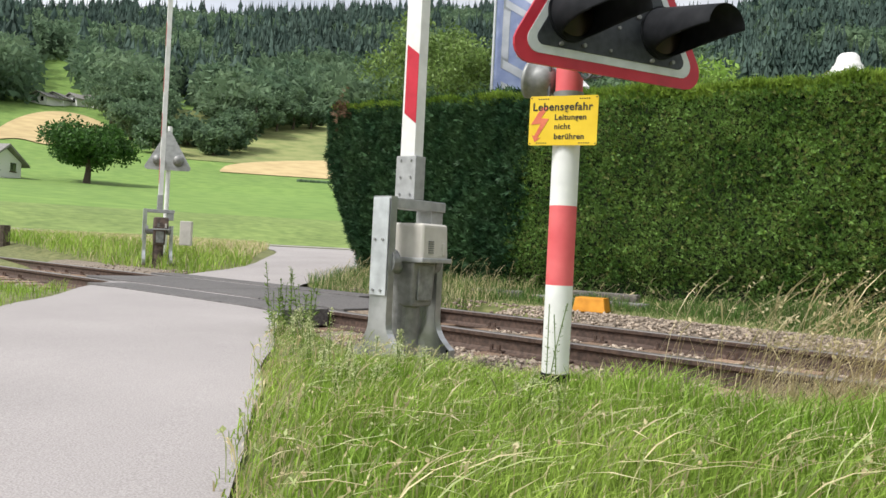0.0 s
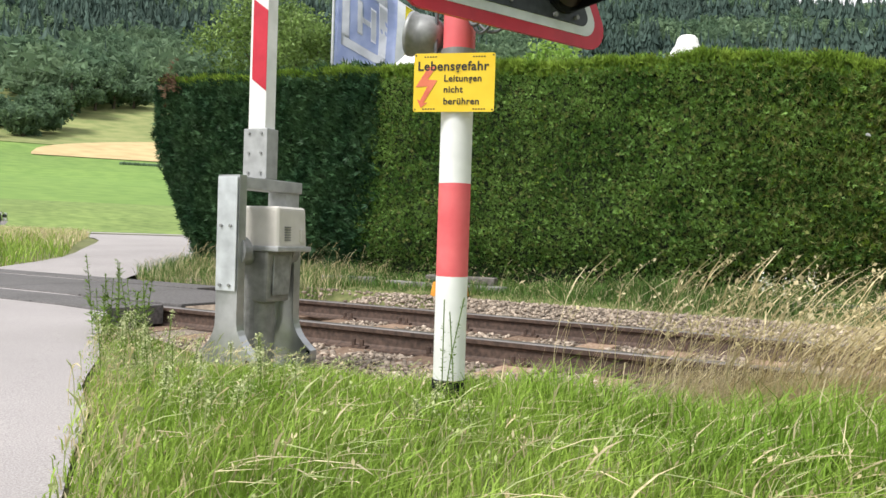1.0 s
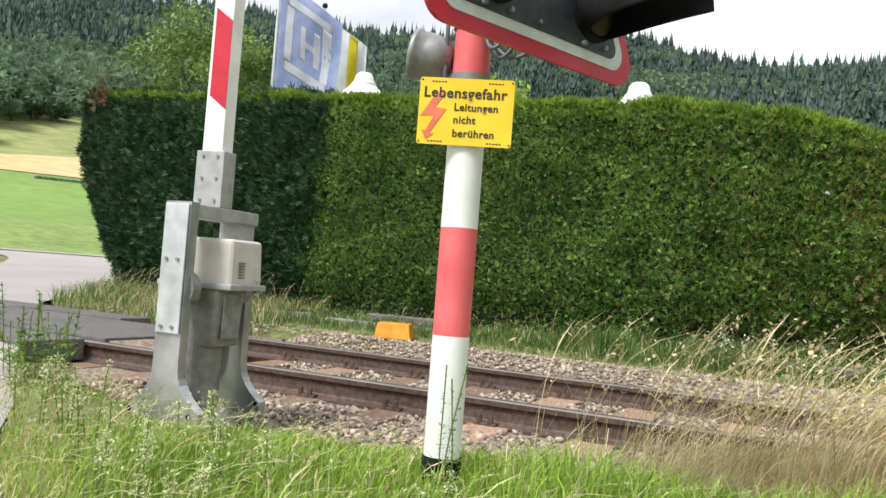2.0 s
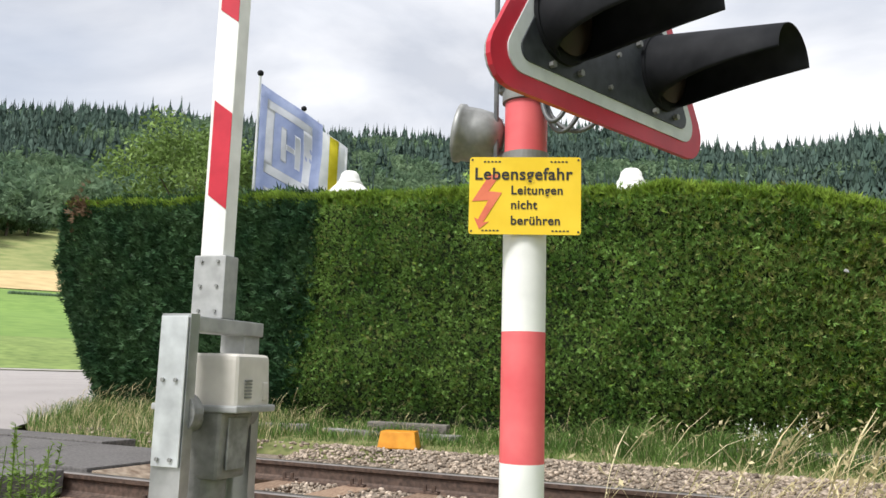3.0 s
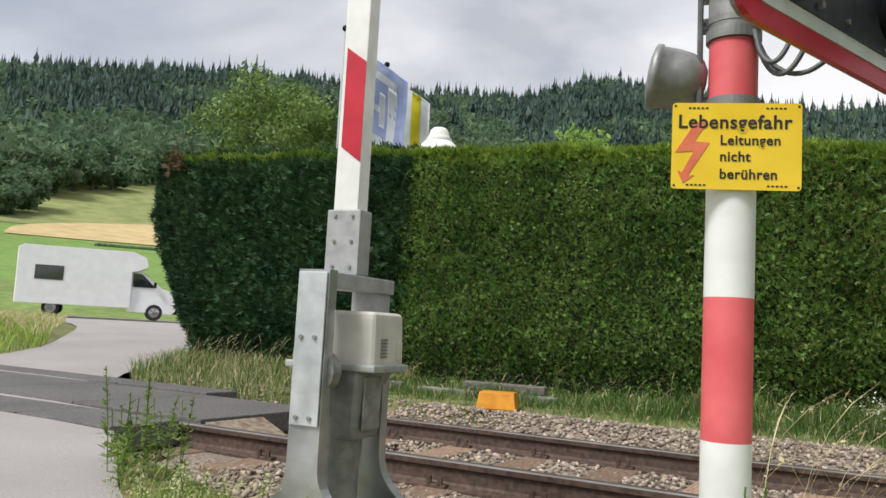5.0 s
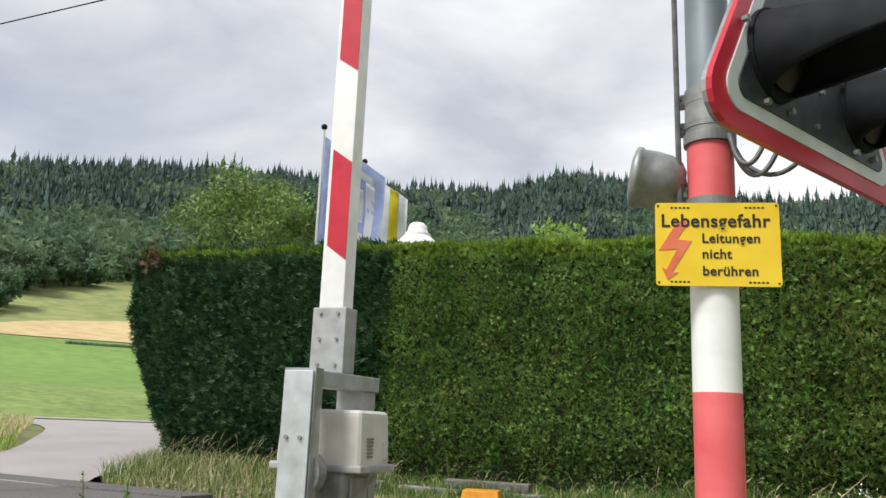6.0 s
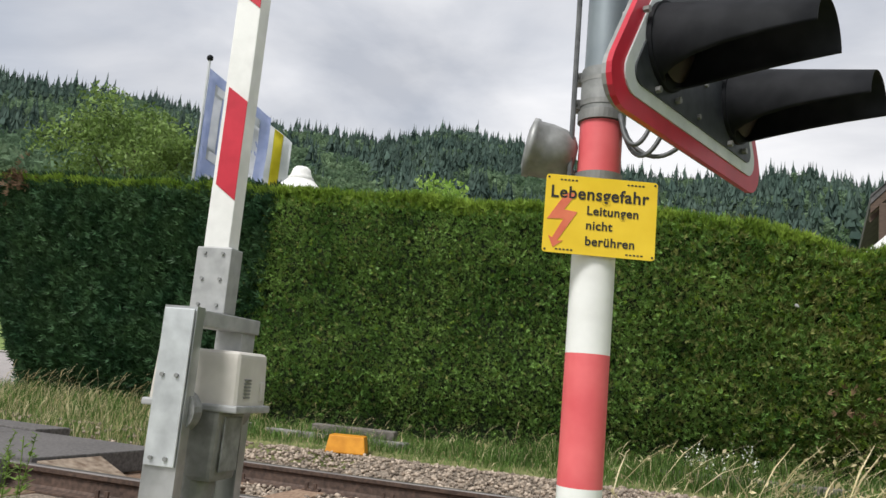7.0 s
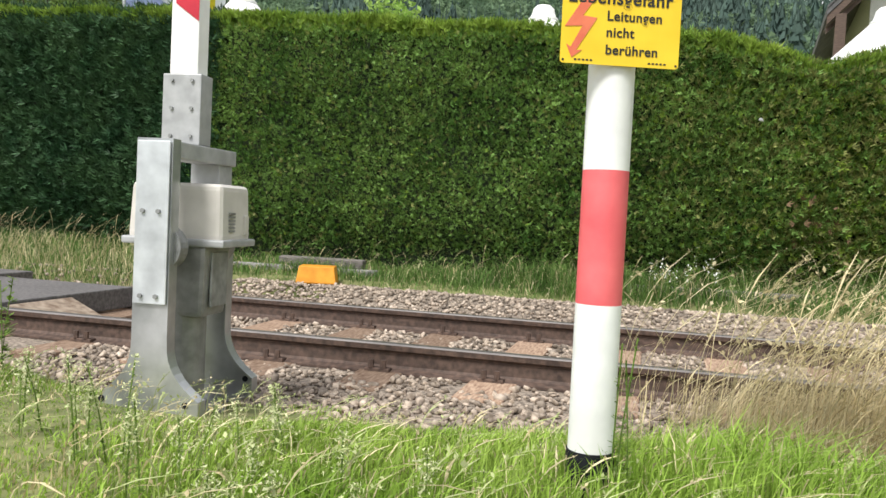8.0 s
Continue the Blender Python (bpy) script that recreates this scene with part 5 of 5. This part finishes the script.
def make_tree(x, y, h, crown_r, leaves, leaf, name, label, base=None, trunk=0.3, low=0.3, mat=None, squash=0.8, lumps=26, blob=0.42):
    """A tapered trunk with limbs and a crown of many leaf clumps with gaps."""
    z = float(ground(x, y)) if base is None else base
    g = thing(name, label, "tree", pose(x, y, z - 0.1))
    bm = bmesh.new()
    top = h * 0.75
    pts = [(0, 0, 0), (0.02 * h, 0.01 * h, h * 0.2), (-0.01 * h, 0.02 * h, h * 0.45), (0.01 * h, 0, top)]
    for p, q, r0, r1 in zip(pts, pts[1:], (trunk, trunk * 0.75, trunk * 0.5), (trunk * 0.75, trunk * 0.5, trunk * 0.15)):
        tube(bm, p, q, r0, r1, n=10)
    part("trunk", bm, M_BARK, g, "dark bark")
    cz = h * (low + (1 - low) / 2)
    centres = []
    for i in range(lumps):
        d = rng.normal(0, 1, 3)
        d /= np.linalg.norm(d)
        rr = rng.uniform(0.45, 0.95)
        c = np.array([d[0] * crown_r * rr, d[1] * crown_r * rr, cz + d[2] * (h * (1 - low) / 2) * rr * squash * 1.15])
        centres.append(c)
    for c in centres[:12]:
        bm = bmesh.new()
        s = Vector((0, 0, h * rng.uniform(low * 0.7, 0.55)))
        e = Vector(c)
        mid = (s + e) / 2 + Vector((0, 0, 0.05 * h))
        sweep(bm, [s, mid, e], trunk * 0.16, 6)
        part("limb", bm, M_BARK, g)
    n = leaves
    pick = np.minimum((rng.uniform(0, 1, n) ** 1.25 * lumps).astype(int), lumps - 1)
    d = rng.normal(0, 1, (n, 3))
    d /= np.linalg.norm(d, axis=1)[:, None]
    rad = crown_r * blob * rng.uniform(0.35, 1.12, (n, 1))
    c = np.array(centres)[pick] + d * rad * np.array([1, 1, 0.75])
    u = rng.normal(0, 1, (n, 3))
    u /= np.linalg.norm(u, axis=1)[:, None]
    w = np.cross(u, rng.normal(0, 1, (n, 3)))
    w /= np.linalg.norm(w, axis=1)[:, None]
    s = leaf * rng.uniform(0.6, 1.3, (n, 1))
    V = np.stack([c - u * s, c + w * s * 0.45, c + u * s, c - w * s * 0.45], 1).reshape(-1, 3)
    b0 = np.arange(n) * 4
    F = np.concatenate([np.stack([b0, b0 + 1, b0 + 2], 1), np.stack([b0, b0 + 2, b0 + 3], 1)])
    fast("crown", V, F, mat or M_TREE_LEAF, parent=g)
    return g


M_MEADOW_LEAF = material("meadow_tree_leaf", (0.04, 0.1, 0.025), (0.09, 0.18, 0.045), 1.2, 0.6, island=0.35, trans=0.25)


def polar(az, r):
    return EYE0[0] - r * math.sin(radians(az)), EYE0[1] + r * math.cos(radians(az))


make_tree(-14.4, 15.9, 6.7, 1.95, 15000, 0.065, "garden_tree", "young broadleaf garden tree rising behind the hedge", 0.4, 0.1, 0.3, lumps=46, blob=0.27)
make_tree(-6.0, 14.0, 4.15, 0.8, 4200, 0.06, "shrub", "yellow-green shrub top showing above the hedge", 0.3, 0.06, 0.3, M_SHRUB)
gx, gy = polar(65.9, 118)
make_tree(gx, gy, 8.2, 5.5, 12000, 0.3, "meadow_tree", "broad solitary tree with a dense round crown in the meadow", None, 0.5, 0.3, squash=0.8, lumps=40, mat=M_MEADOW_LEAF, blob=0.36)
for az, r, h, cr in ((56.6, 205, 10, 5), (57.4, 198, 8, 5), (55.4, 226, 13, 6), (58.1, 190, 6, 4.5), (51.7, 250, 8, 4.5), (61.4, 215, 12, 6.5), (61.6, 186, 8, 4.5), (63.4, 200, 11, 6), (64.6, 215, 10, 5.5), (54.0, 240, 12, 6), (52.9, 246, 12, 6), (62.0, 222, 14, 7), (63.2, 230, 15, 7), (64.3, 238, 13, 7), (59.8, 205, 8, 5)):
    gx, gy = polar(az, r)
    make_tree(gx, gy, h, cr, 2600, 0.6, "hillside_tree", "rounded broadleaf tree on the hillside meadow", None, 0.4, 0.05, M_BROADLEAF, lumps=18)

# ---------- garden behind the hedge: flags, white caps, house ----------


def make_flag(x, y, top, width, length, rz, name, label, kind):
    g = thing(name, label, "flag", pose(x, y, 0.4))
    bm = bmesh.new()
    tube(bm, (0, 0, 0), (0, 0, top), 0.04, 0.028, n=12)
    pole = part("flagpole", bm, M_FLAGWHITE, g, "slim white pole")
    bm = bmesh.new()
    bmesh.ops.create_icosphere(bm, subdivisions=2, radius=0.075, matrix=Matrix.Translation((0, 0, top + 0.06)))
    part("knob", bm, M_BLACK, pole, "dark ball finial", smooth=True)

    def cloth(u, v):
        """A place on the hanging, rippling sheet: u across, v down."""
        rip = 0.10 * math.sin(u * 5.0 + v * 1.7) * u / width + 0.05 * math.sin(v * 4 + u * 3) * u / width
        return Vector((u * 0.93, rip, top - 0.15 - v - 0.62 * u * (1 - 0.35 * v / length)))

    def sheet(nm, u0, u1, v0, v1, mat, lift, lab="", n=14):
        bm = bmesh.new()
        grid = [[bm.verts.new(cloth(u0 + (u1 - u0) * i / n, v0 + (v1 - v0) * j / n) + Vector((0, lift, 0))) for j in range(n + 1)] for i in range(n + 1)]
        for i in range(n):
            for j in range(n):
                bm.faces.new((grid[i][j], grid[i + 1][j], grid[i + 1][j + 1], grid[i][j + 1]))
        r = bmesh.ops.solidify(bm, geom=bm.faces[:], thickness=0.006)
        o = part(nm, bm, mat, g, lab, smooth=True)
        o.matrix_basis = pose(0, 0, 0, 0, 0, rz)
        return o

    if kind == 0:
        sheet("flag_cloth", 0.04, width, 0, length, M_FLAGBLUE, 0, "blue rippling cloth")
        sheet("ring_mark", 0.22, 0.42, 0.45, 1.75, M_FLAGWHITE, -0.012)
        sheet("ring_mark", width - 0.45, width - 0.25, 0.45, 1.75, M_FLAGWHITE, -0.012)
        sheet("ring_mark", 0.22, width - 0.25, 1.75, 1.98, M_FLAGWHITE, -0.012)
        sheet("ring_mark", 0.22, width - 0.25, 0.25, 0.45, M_FLAGWHITE, -0.012)
        sheet("letter_mark", 0.62, 0.75, 0.7, 1.5, M_FLAGWHITE, -0.012)
        sheet("letter_mark", 0.95, 1.08, 0.7, 1.5, M_FLAGWHITE, -0.012)
        sheet("letter_mark", 0.75, 0.95, 1.05, 1.18, M_FLAGWHITE, -0.012)
        sheet("name_bar", 0.25, width - 0.3, 2.3, 2.45, M_FLAGWHITE, -0.012)
    else:
        sheet("flag_cloth", 0.04, width, 0, length, M_FLAGWHITE, 0, "white rippling cloth")
        sheet("yellow_stripe", width * 0.6, width * 0.8, 0.02, length - 0.02, M_FLAGYELLOW, -0.012)
        for k in range(7):
            sheet("name_bar", width * 0.14, width * 0.38, 0.35 + k * 0.28, 0.52 + k * 0.28, M_INK, -0.012, n=3)
    return g


flag_blue = make_flag(-12.51, 15.69, 6.92, 1.6, 3.4, 24, "flag", "blue and white advertising flag on a slim pole", 0)
flag_white = make_flag(-13.03, 18.22, 6.93, 1.25, 3.6, 30, "flag", "white and yellow advertising flag on a slim pole", 1)


def make_parasol(x, y, top, r):
    """A white parasol: pole, flared canopy and the domed vent on top."""
    g = thing("parasol", "white garden parasol with a domed vent top behind the hedge", "parasol", pose(x, y, 0.3), "garden parasols")
    t = top - 0.3
    bm = bmesh.new()
    steep = 0.45 if r > 1.4 else 0.0
    lathe(bm, [(0.2, t - 0.18), (0.25, t - 0.27 - 0.4 * steep), (0.55, t - 0.47 - steep), (1.05, t - 0.78 - steep), (r, t - 1.0 - steep), (r, t - 1.15 - steep), (r - 0.02, t - 1.15 - steep), (r - 0.02, t - 1.02 - steep), (0.2, t - 0.21)], n=32)
    part("canopy", bm, M_PLASTER, g, "white cloth canopy", smooth=True)
    bm = bmesh.new()
    lathe(bm, [(0.0, t), (0.10, t - 0.008), (0.142, t - 0.05), (0.155, t - 0.11), (0.175, t - 0.16), (0.22, t - 0.22), (0.21, t - 0.23), (0.0, t - 0.2)], n=32)
    part("vent_cap", bm, M_PLASTER, g, "white domed vent", smooth=True)
    bm = bmesh.new()
    tube(bm, (0, 0, -0.1), (0, 0, t - 0.2), 0.03, n=12)
    part("pole", bm, M_FLAGWHITE, g)
    return g


make_parasol(-7.94, 12.28, 3.91, 1.5)
make_parasol(-3.46, 12.42, 3.63, 1.5)
make_parasol(0.86, 12.6, 3.58, 1.5)


def make_house():
    """White gabled house; only its near gable corner rises over the hedge."""
    hx, hy = 4.6, 17.4
    h = thing("house", "white plastered house with a dark tiled roof and brown timber eaves", "house", pose(hx, hy, 0.3, 0, 0, -6))
    bm = bmesh.new()
    ridge, eave, w, d = 8.25, 5.2, 2.9, 8.0
    pts = [(-w, 0), (w, 0), (w, eave), (0, ridge - 0.25), (-w, eave)]
    plate(bm, pts, d, Matrix())
    part("wall", bm, M_PLASTER, h, "white plaster gable wall")
    for s in (-1, 1):
        sl = (ridge - eave) / w
        bm = bmesh.new()
        x1 = s * (w + 0.75)
        z1 = ridge - sl * (w + 0.75)
        a, b = (0, ridge), (x1, z1)
        v = [bm.verts.new(p) for p in ((a[0], -0.7, a[1]), (b[0], -0.7, b[1]), (b[0], d + 0.5, b[1]), (a[0], d + 0.5, a[1]), (a[0], -0.7, a[1] - 0.12), (b[0], -0.7, b[1] - 0.12), (b[0], d + 0.5, b[1] - 0.12), (a[0], d + 0.5, a[1] - 0.12))]
        for f in ((0, 1, 2, 3), (7, 6, 5, 4), (0, 4, 5, 1), (1, 5, 6, 2), (2, 6, 7, 3), (3, 7, 4, 0)):
            bm.faces.new([v[i] for i in f])
        roof = part("roof", bm, M_ROOF, h, "dark tiled roof slope")
        n = 16
        for i in range(n):
            t0, t1 = i / n, (i + 1) / n
            bm = bmesh.new()
            p0 = (b[0] * t0, ridge + (z1 - ridge) * t0 + 0.01)
            p1 = (b[0] * t1, ridge + (z1 - ridge) * t1 + 0.05)
            vv = [bm.verts.new((p0[0], y, p0[1])) for y in (-0.72, d + 0.5)] + [bm.verts.new((p1[0], y, p1[1])) for y in (d + 0.5, -0.72)]
            vv2 = [bm.verts.new((p1[0], y, p1[1] - 0.05)) for y in (d + 0.5, -0.72)]
            bm.faces.new(vv)
            bm.faces.new((vv[3], vv[2], vv2[0], vv2[1]))
            bm.faces.new((vv[0], vv[3], vv2[1]))
            part("tile_row", bm, M_ROOF, roof)
        for off, wd, dep in ((0.13, 0.16, -0.68), (0.33, 0.10, -0.55)):
            bm = bmesh.new()
            q = [(0, ridge - off), (b[0], z1 - off), (b[0], z1 - off - wd), (0, ridge - off - wd)]
            plate(bm, q, 0.05, pose(0, dep, 0))
            part("bargeboard", bm, M_BROWNWOOD, h, "brown timber bargeboard")
        bm = bmesh.new()
        q = [(0, ridge - 0.25), (b[0], z1 - 0.25), (b[0], z1 - 0.29), (0, ridge - 0.29)]
        plate(bm, q, 0.68, pose(0, -0.65, 0))
        part("soffit", bm, M_BROWNWOOD, h)
        bm = bmesh.new()
        box(bm, (x1 - s * 0.32, -0.68, z1 - 1.25), (x1 - s * 0.14, -0.5, z1 - 0.1), 0.01)
        part("eave_post", bm, M_BROWNWOOD, h)
    return h


make_house()


def make_hamlet():
    """Small farmhouses on the far slope, and the cottage by the meadow tree."""
    def cottage(az, r, w, d, wall, ridge, rz, label, mat_roof):
        x, y = polar(az, r)
        g = thing("farmhouse", label, "house", pose(x, y, float(ground(x, y)) - 0.3, 0, 0, rz), "farmhouses on the slope")
        bm = bmesh.new()
        plate(bm, [(-w, 0), (w, 0), (w, wall), (0, ridge - 0.2), (-w, wall)], d)
        part("wall", bm, M_PLASTER, g, "white plaster wall")
        bm = bmesh.new()
        sl = (ridge - wall) / w
        q = [(-w - 0.8, wall - sl * 0.8), (0, ridge), (w + 0.8, wall - sl * 0.8), (w + 0.8, wall - sl * 0.8 + 0.25), (0, ridge + 0.3), (-w - 0.8, wall - sl * 0.8 + 0.25)]
        plate(bm, q, d + 1.4, pose(0, -0.7, 0))
        part("roof", bm, mat_roof, g, "grey-brown pitched roof")
        for k in (-0.5, 0.5):
            bm = bmesh.new()
            box(bm, (k * w - 0.5, -0.06, 1.2), (k * w + 0.5, 0.04, 2.3), 0.03)
            win = part("window", bm, M_WINDOW, g)
            bm = bmesh.new()
            box(bm, (k * w - 0.65, -0.1, 1.08), (k * w + 0.65, 0.0, 1.2), 0.02)
            part("sill", bm, M_BROWNWOOD, win)
        return g
    cottage(70.6, 116, 2.9, 6, 2.4, 4.3, 120, "small white cottage with a grey roof beside the meadow", M_CONCRETE)
    for az, r, w, rz in ((68.9, 250, 3.4, 20), (68.0, 252, 3.0, 35), (67.0, 254, 2.6, 15), (66.0, 254, 3.2, 25), (65.2, 255, 2.4, 10)):
        cottage(az, r, w, 7, 2.3, 3.6, rz, "small white farmhouse with a grey roof on the far slope", M_CONCRETE)


make_hamlet()
# overhead wire
bm = bmesh.new()
pa, pb = Vector((-48.0, 14.4, 12.9)), Vector((-4.0, 17.2, 12.9))
sweep(bm, [pa.lerp(pb, i / 12) + Vector((0, 0, -0.15 * (1 - (2 * i / 12 - 1) ** 2))) for i in range(13)], 0.02, 6)
tagged(part("overhead_wire", bm, M_BLACK), "thin dark overhead wire against the sky", "wire")

# ---------- vehicles ----------
SIDE = Vector((-0.766, 0.643, 0))
ALONG = Vector((0.643, 0.766, 0))       # to the right along the main road


def wheel(parent, x, y, r, w):
    bm = bmesh.new()
    lathe(bm, [(r * 0.62, -w / 2), (r * 0.92, -w / 2), (r, -w * 0.32), (r, w * 0.32), (r * 0.92, w / 2), (r * 0.62, w / 2), (r * 0.62, -w / 2)], pose(0, 0, 0, 90), 24)
    t = part("wheel", bm, M_TYRE, parent, "black tyre", smooth=False)
    t.matrix_basis = pose(x, y, r)
    bm = bmesh.new()
    tube(bm, (0, -w * 0.3, 0), (0, w * 0.3, 0), r * 0.62, n=20)
    for k in range(5):
        a = k * 2 * math.pi / 5
        box(bm, (-0.02, -w * 0.36, -0.02), (0.02, w * 0.36, 0.02))
        tube(bm, (0, -w * 0.4, 0), (r * 0.55 * math.cos(a), -w * 0.4, r * 0.55 * math.sin(a)), 0.03, n=6)
    part("rim", bm, M_RIM, t, "alloy rim")
    return t


def body_shell(bm, outline, half, tuck=0.12, belt=0.85):
    """A vehicle body from its side outline (x, z), drawn in above the belt line."""
    rows = []
    for y in (-half, -half * 0.92, half * 0.92, half):
        row = []
        for x, z in outline:
            k = max(0.0, z - belt)
            s = 1 if y > 0 else -1
            yy = y - s * k * tuck * 1.6
            shrink = 0.985 if abs(y) == half else 1.0
            row.append(bm.verts.new((x * shrink, yy, z)))
        rows.append(row)
    n = len(outline)
    for a, b in zip(rows, rows[1:]):
        for i in range(n):
            bm.faces.new((a[i], a[(i + 1) % n], b[(i + 1) % n], b[i]))
    bm.faces.new(rows[0][::-1])
    bm.faces.new(rows[-1])
    return bm


def make_car():
    c = thing("car", "dark saloon car driving along the main road", "car")
    out = [(-2.1, 0.35), (-2.15, 0.75), (-2.0, 0.95), (-1.55, 1.0), (-0.9, 1.38), (-0.2, 1.44), (0.45, 1.38), (1.15, 0.98), (1.8, 0.86), (2.1, 0.72), (2.15, 0.4), (2.0, 0.22), (-2.0, 0.22)]
    bm = bmesh.new()
    body_shell(bm, out, 0.88)
    part("body", bm, M_CARDARK, c, "dark blue-black bodywork")
    for s in (-1, 1):
        bm = bmesh.new()
        plate(bm, [(-1.25, 1.0), (0.95, 0.98), (0.42, 1.33), (-0.2, 1.385), (-0.85, 1.33)], 0.02, pose(0, s * 0.80 - 0.01, 0))
        part("side_window", bm, M_WINDOW, c)
    bm = bmesh.new()
    v = [bm.verts.new(p) for p in ((1.12, -0.74, 1.005), (1.12, 0.74, 1.005), (0.5, 0.66, 1.385), (0.5, -0.66, 1.385))]
    bm.faces.new(v)
    bmesh.ops.solidify(bm, geom=bm.faces[:], thickness=0.01)
    part("windscreen", bm, M_WINDOW, c)
    for s in (-1, 1):
        bm = bmesh.new()
        box(bm, (1.98, s * 0.62 - 0.18, 0.62), (2.13, s * 0.62 + 0.18, 0.76), 0.03)
        part("headlight", bm, M_LAMPGLASS, c)
    bm = bmesh.new()
    box(bm, (2.1, -0.26, 0.42), (2.165, 0.26, 0.53), 0.008)
    part("number_plate", bm, M_WHITE, c)
    bm = bmesh.new()
    box(bm, (2.08, -0.4, 0.56), (2.15, 0.4, 0.68), 0.01)
    part("grille", bm, M_BLACK, c)
    for x in (-1.3, 1.33):
        for y in (-0.8, 0.8):
            wheel(c, x, y, 0.31, 0.2)
    return c


def make_motorhome():
    c = thing("motorhome", "white coachbuilt motorhome with a black grille driving along the main road", "motorhome")
    bm = bmesh.new()
    body_shell(bm, [(-3.3, 0.5), (-3.3, 2.8), (-3.1, 2.92), (1.2, 2.92), (1.75, 2.7), (1.85, 2.3), (1.45, 2.1), (1.2, 2.05), (1.2, 0.5)], 1.12, 0.02, 2.5)
    part("coach_body", bm, M_VANWHITE, c, "white living compartment")
    bm = bmesh.new()
    body_shell(bm, [(1.1, 0.35), (1.1, 2.12), (1.6, 2.1), (2.45, 1.42), (2.95, 1.25), (3.1, 1.0), (3.12, 0.45), (2.95, 0.3)], 0.98, 0.12, 1.3)
    part("cab", bm, M_VANWHITE, c, "white cab")
    bm = bmesh.new()
    v = [bm.verts.new(p) for p in ((2.46, -0.82, 1.44), (2.46, 0.82, 1.44), (1.68, 0.72, 2.06), (1.68, -0.72, 2.06))]
    bm.faces.new(v)
    bmesh.ops.solidify(bm, geom=bm.faces[:], thickness=0.012)
    part("windscreen", bm, M_WINDOW, c)
    for s in (-1, 1):
        bm = bmesh.new()
        plate(bm, [(1.25, 1.42), (2.2, 1.42), (1.62, 1.98), (1.25, 2.0)], 0.02, pose(0, s * 0.93 - 0.01, 0))
        part("side_window", bm, M_WINDOW, c)
        bm = bmesh.new()
        box(bm, (2.75, s * 0.72 - 0.17, 0.98), (3.08, s * 0.72 + 0.17, 1.16), 0.03)
        part("headlight", bm, M_LAMPGLASS, c)
        bm = bmesh.new()
        box(bm, (2.1, s * 1.12 - 0.09, 1.42), (2.22, s * 1.12 + 0.09, 1.66), 0.03)
        part("mirror", bm, M_BLACK, c)
    bm = bmesh.new()
    box(bm, (3.02, -0.72, 0.72), (3.14, 0.72, 1.0), 0.02)
    part("grille", bm, M_BLACK, c, "black grille")
    bm = bmesh.new()
    box(bm, (2.88, -0.96, 0.32), (3.16, 0.96, 0.66), 0.04)
    part("bumper", bm, M_BLACK, c)
    bm = bmesh.new()
    box(bm, (3.15, -0.26, 0.42), (3.175, 0.26, 0.53), 0.006)
    part("number_plate", bm, M_WHITE, c)
    bm = bmesh.new()
    box(bm, (-2.6, -1.135, 1.5), (-1.5, -1.115, 2.1), 0.02)
    part("side_window", bm, M_WINDOW, c)
    for x in (-1.9, 2.2):
        for y in (-0.9, 0.9):
            wheel(c, x, y, 0.35, 0.23)
    return c


car, motorhome = make_car(), make_motorhome()
ROAD_Z = float(ground(*(EYE0 + 39.5 * np.array((-0.766, 0.643))))) + 0.05


def on_road(s, lane=39.5):
    """Pose of a vehicle whose middle is s metres to the left of the junction."""
    p = Vector((EYE0[0], EYE0[1], 0)) + SIDE * lane - ALONG * s
    return pose(p.x, p.y, ROAD_Z, 0, 0, math.degrees(math.atan2(ALONG.y, ALONG.x)))


def motions():
    for flag, x, y, k in ((flag_blue, -12.51, 15.69, 0.0), (flag_white, -13.03, 18.22, 0.9)):
        walk(flag, [(t, pose(x, y, 0.4, 0, 0, 5.0 * math.sin(1.9 * t + k) + 2.0 * math.sin(4.3 * t))) for t in [i * 0.4 for i in range(21)]])
    speed = 20.0
    walk(car, [(t, on_road(2.25 + 2.1 - speed * (t - 1.2))) for t in (0.0, 2.0, 4.0, 6.0, 8.0)])
    speed = 18.0
    walk(motorhome, [(t, on_road(3.6 + 3.15 - speed * (t - 4.7))) for t in (0.0, 2.0, 4.0, 6.0, 8.0)])


motions()
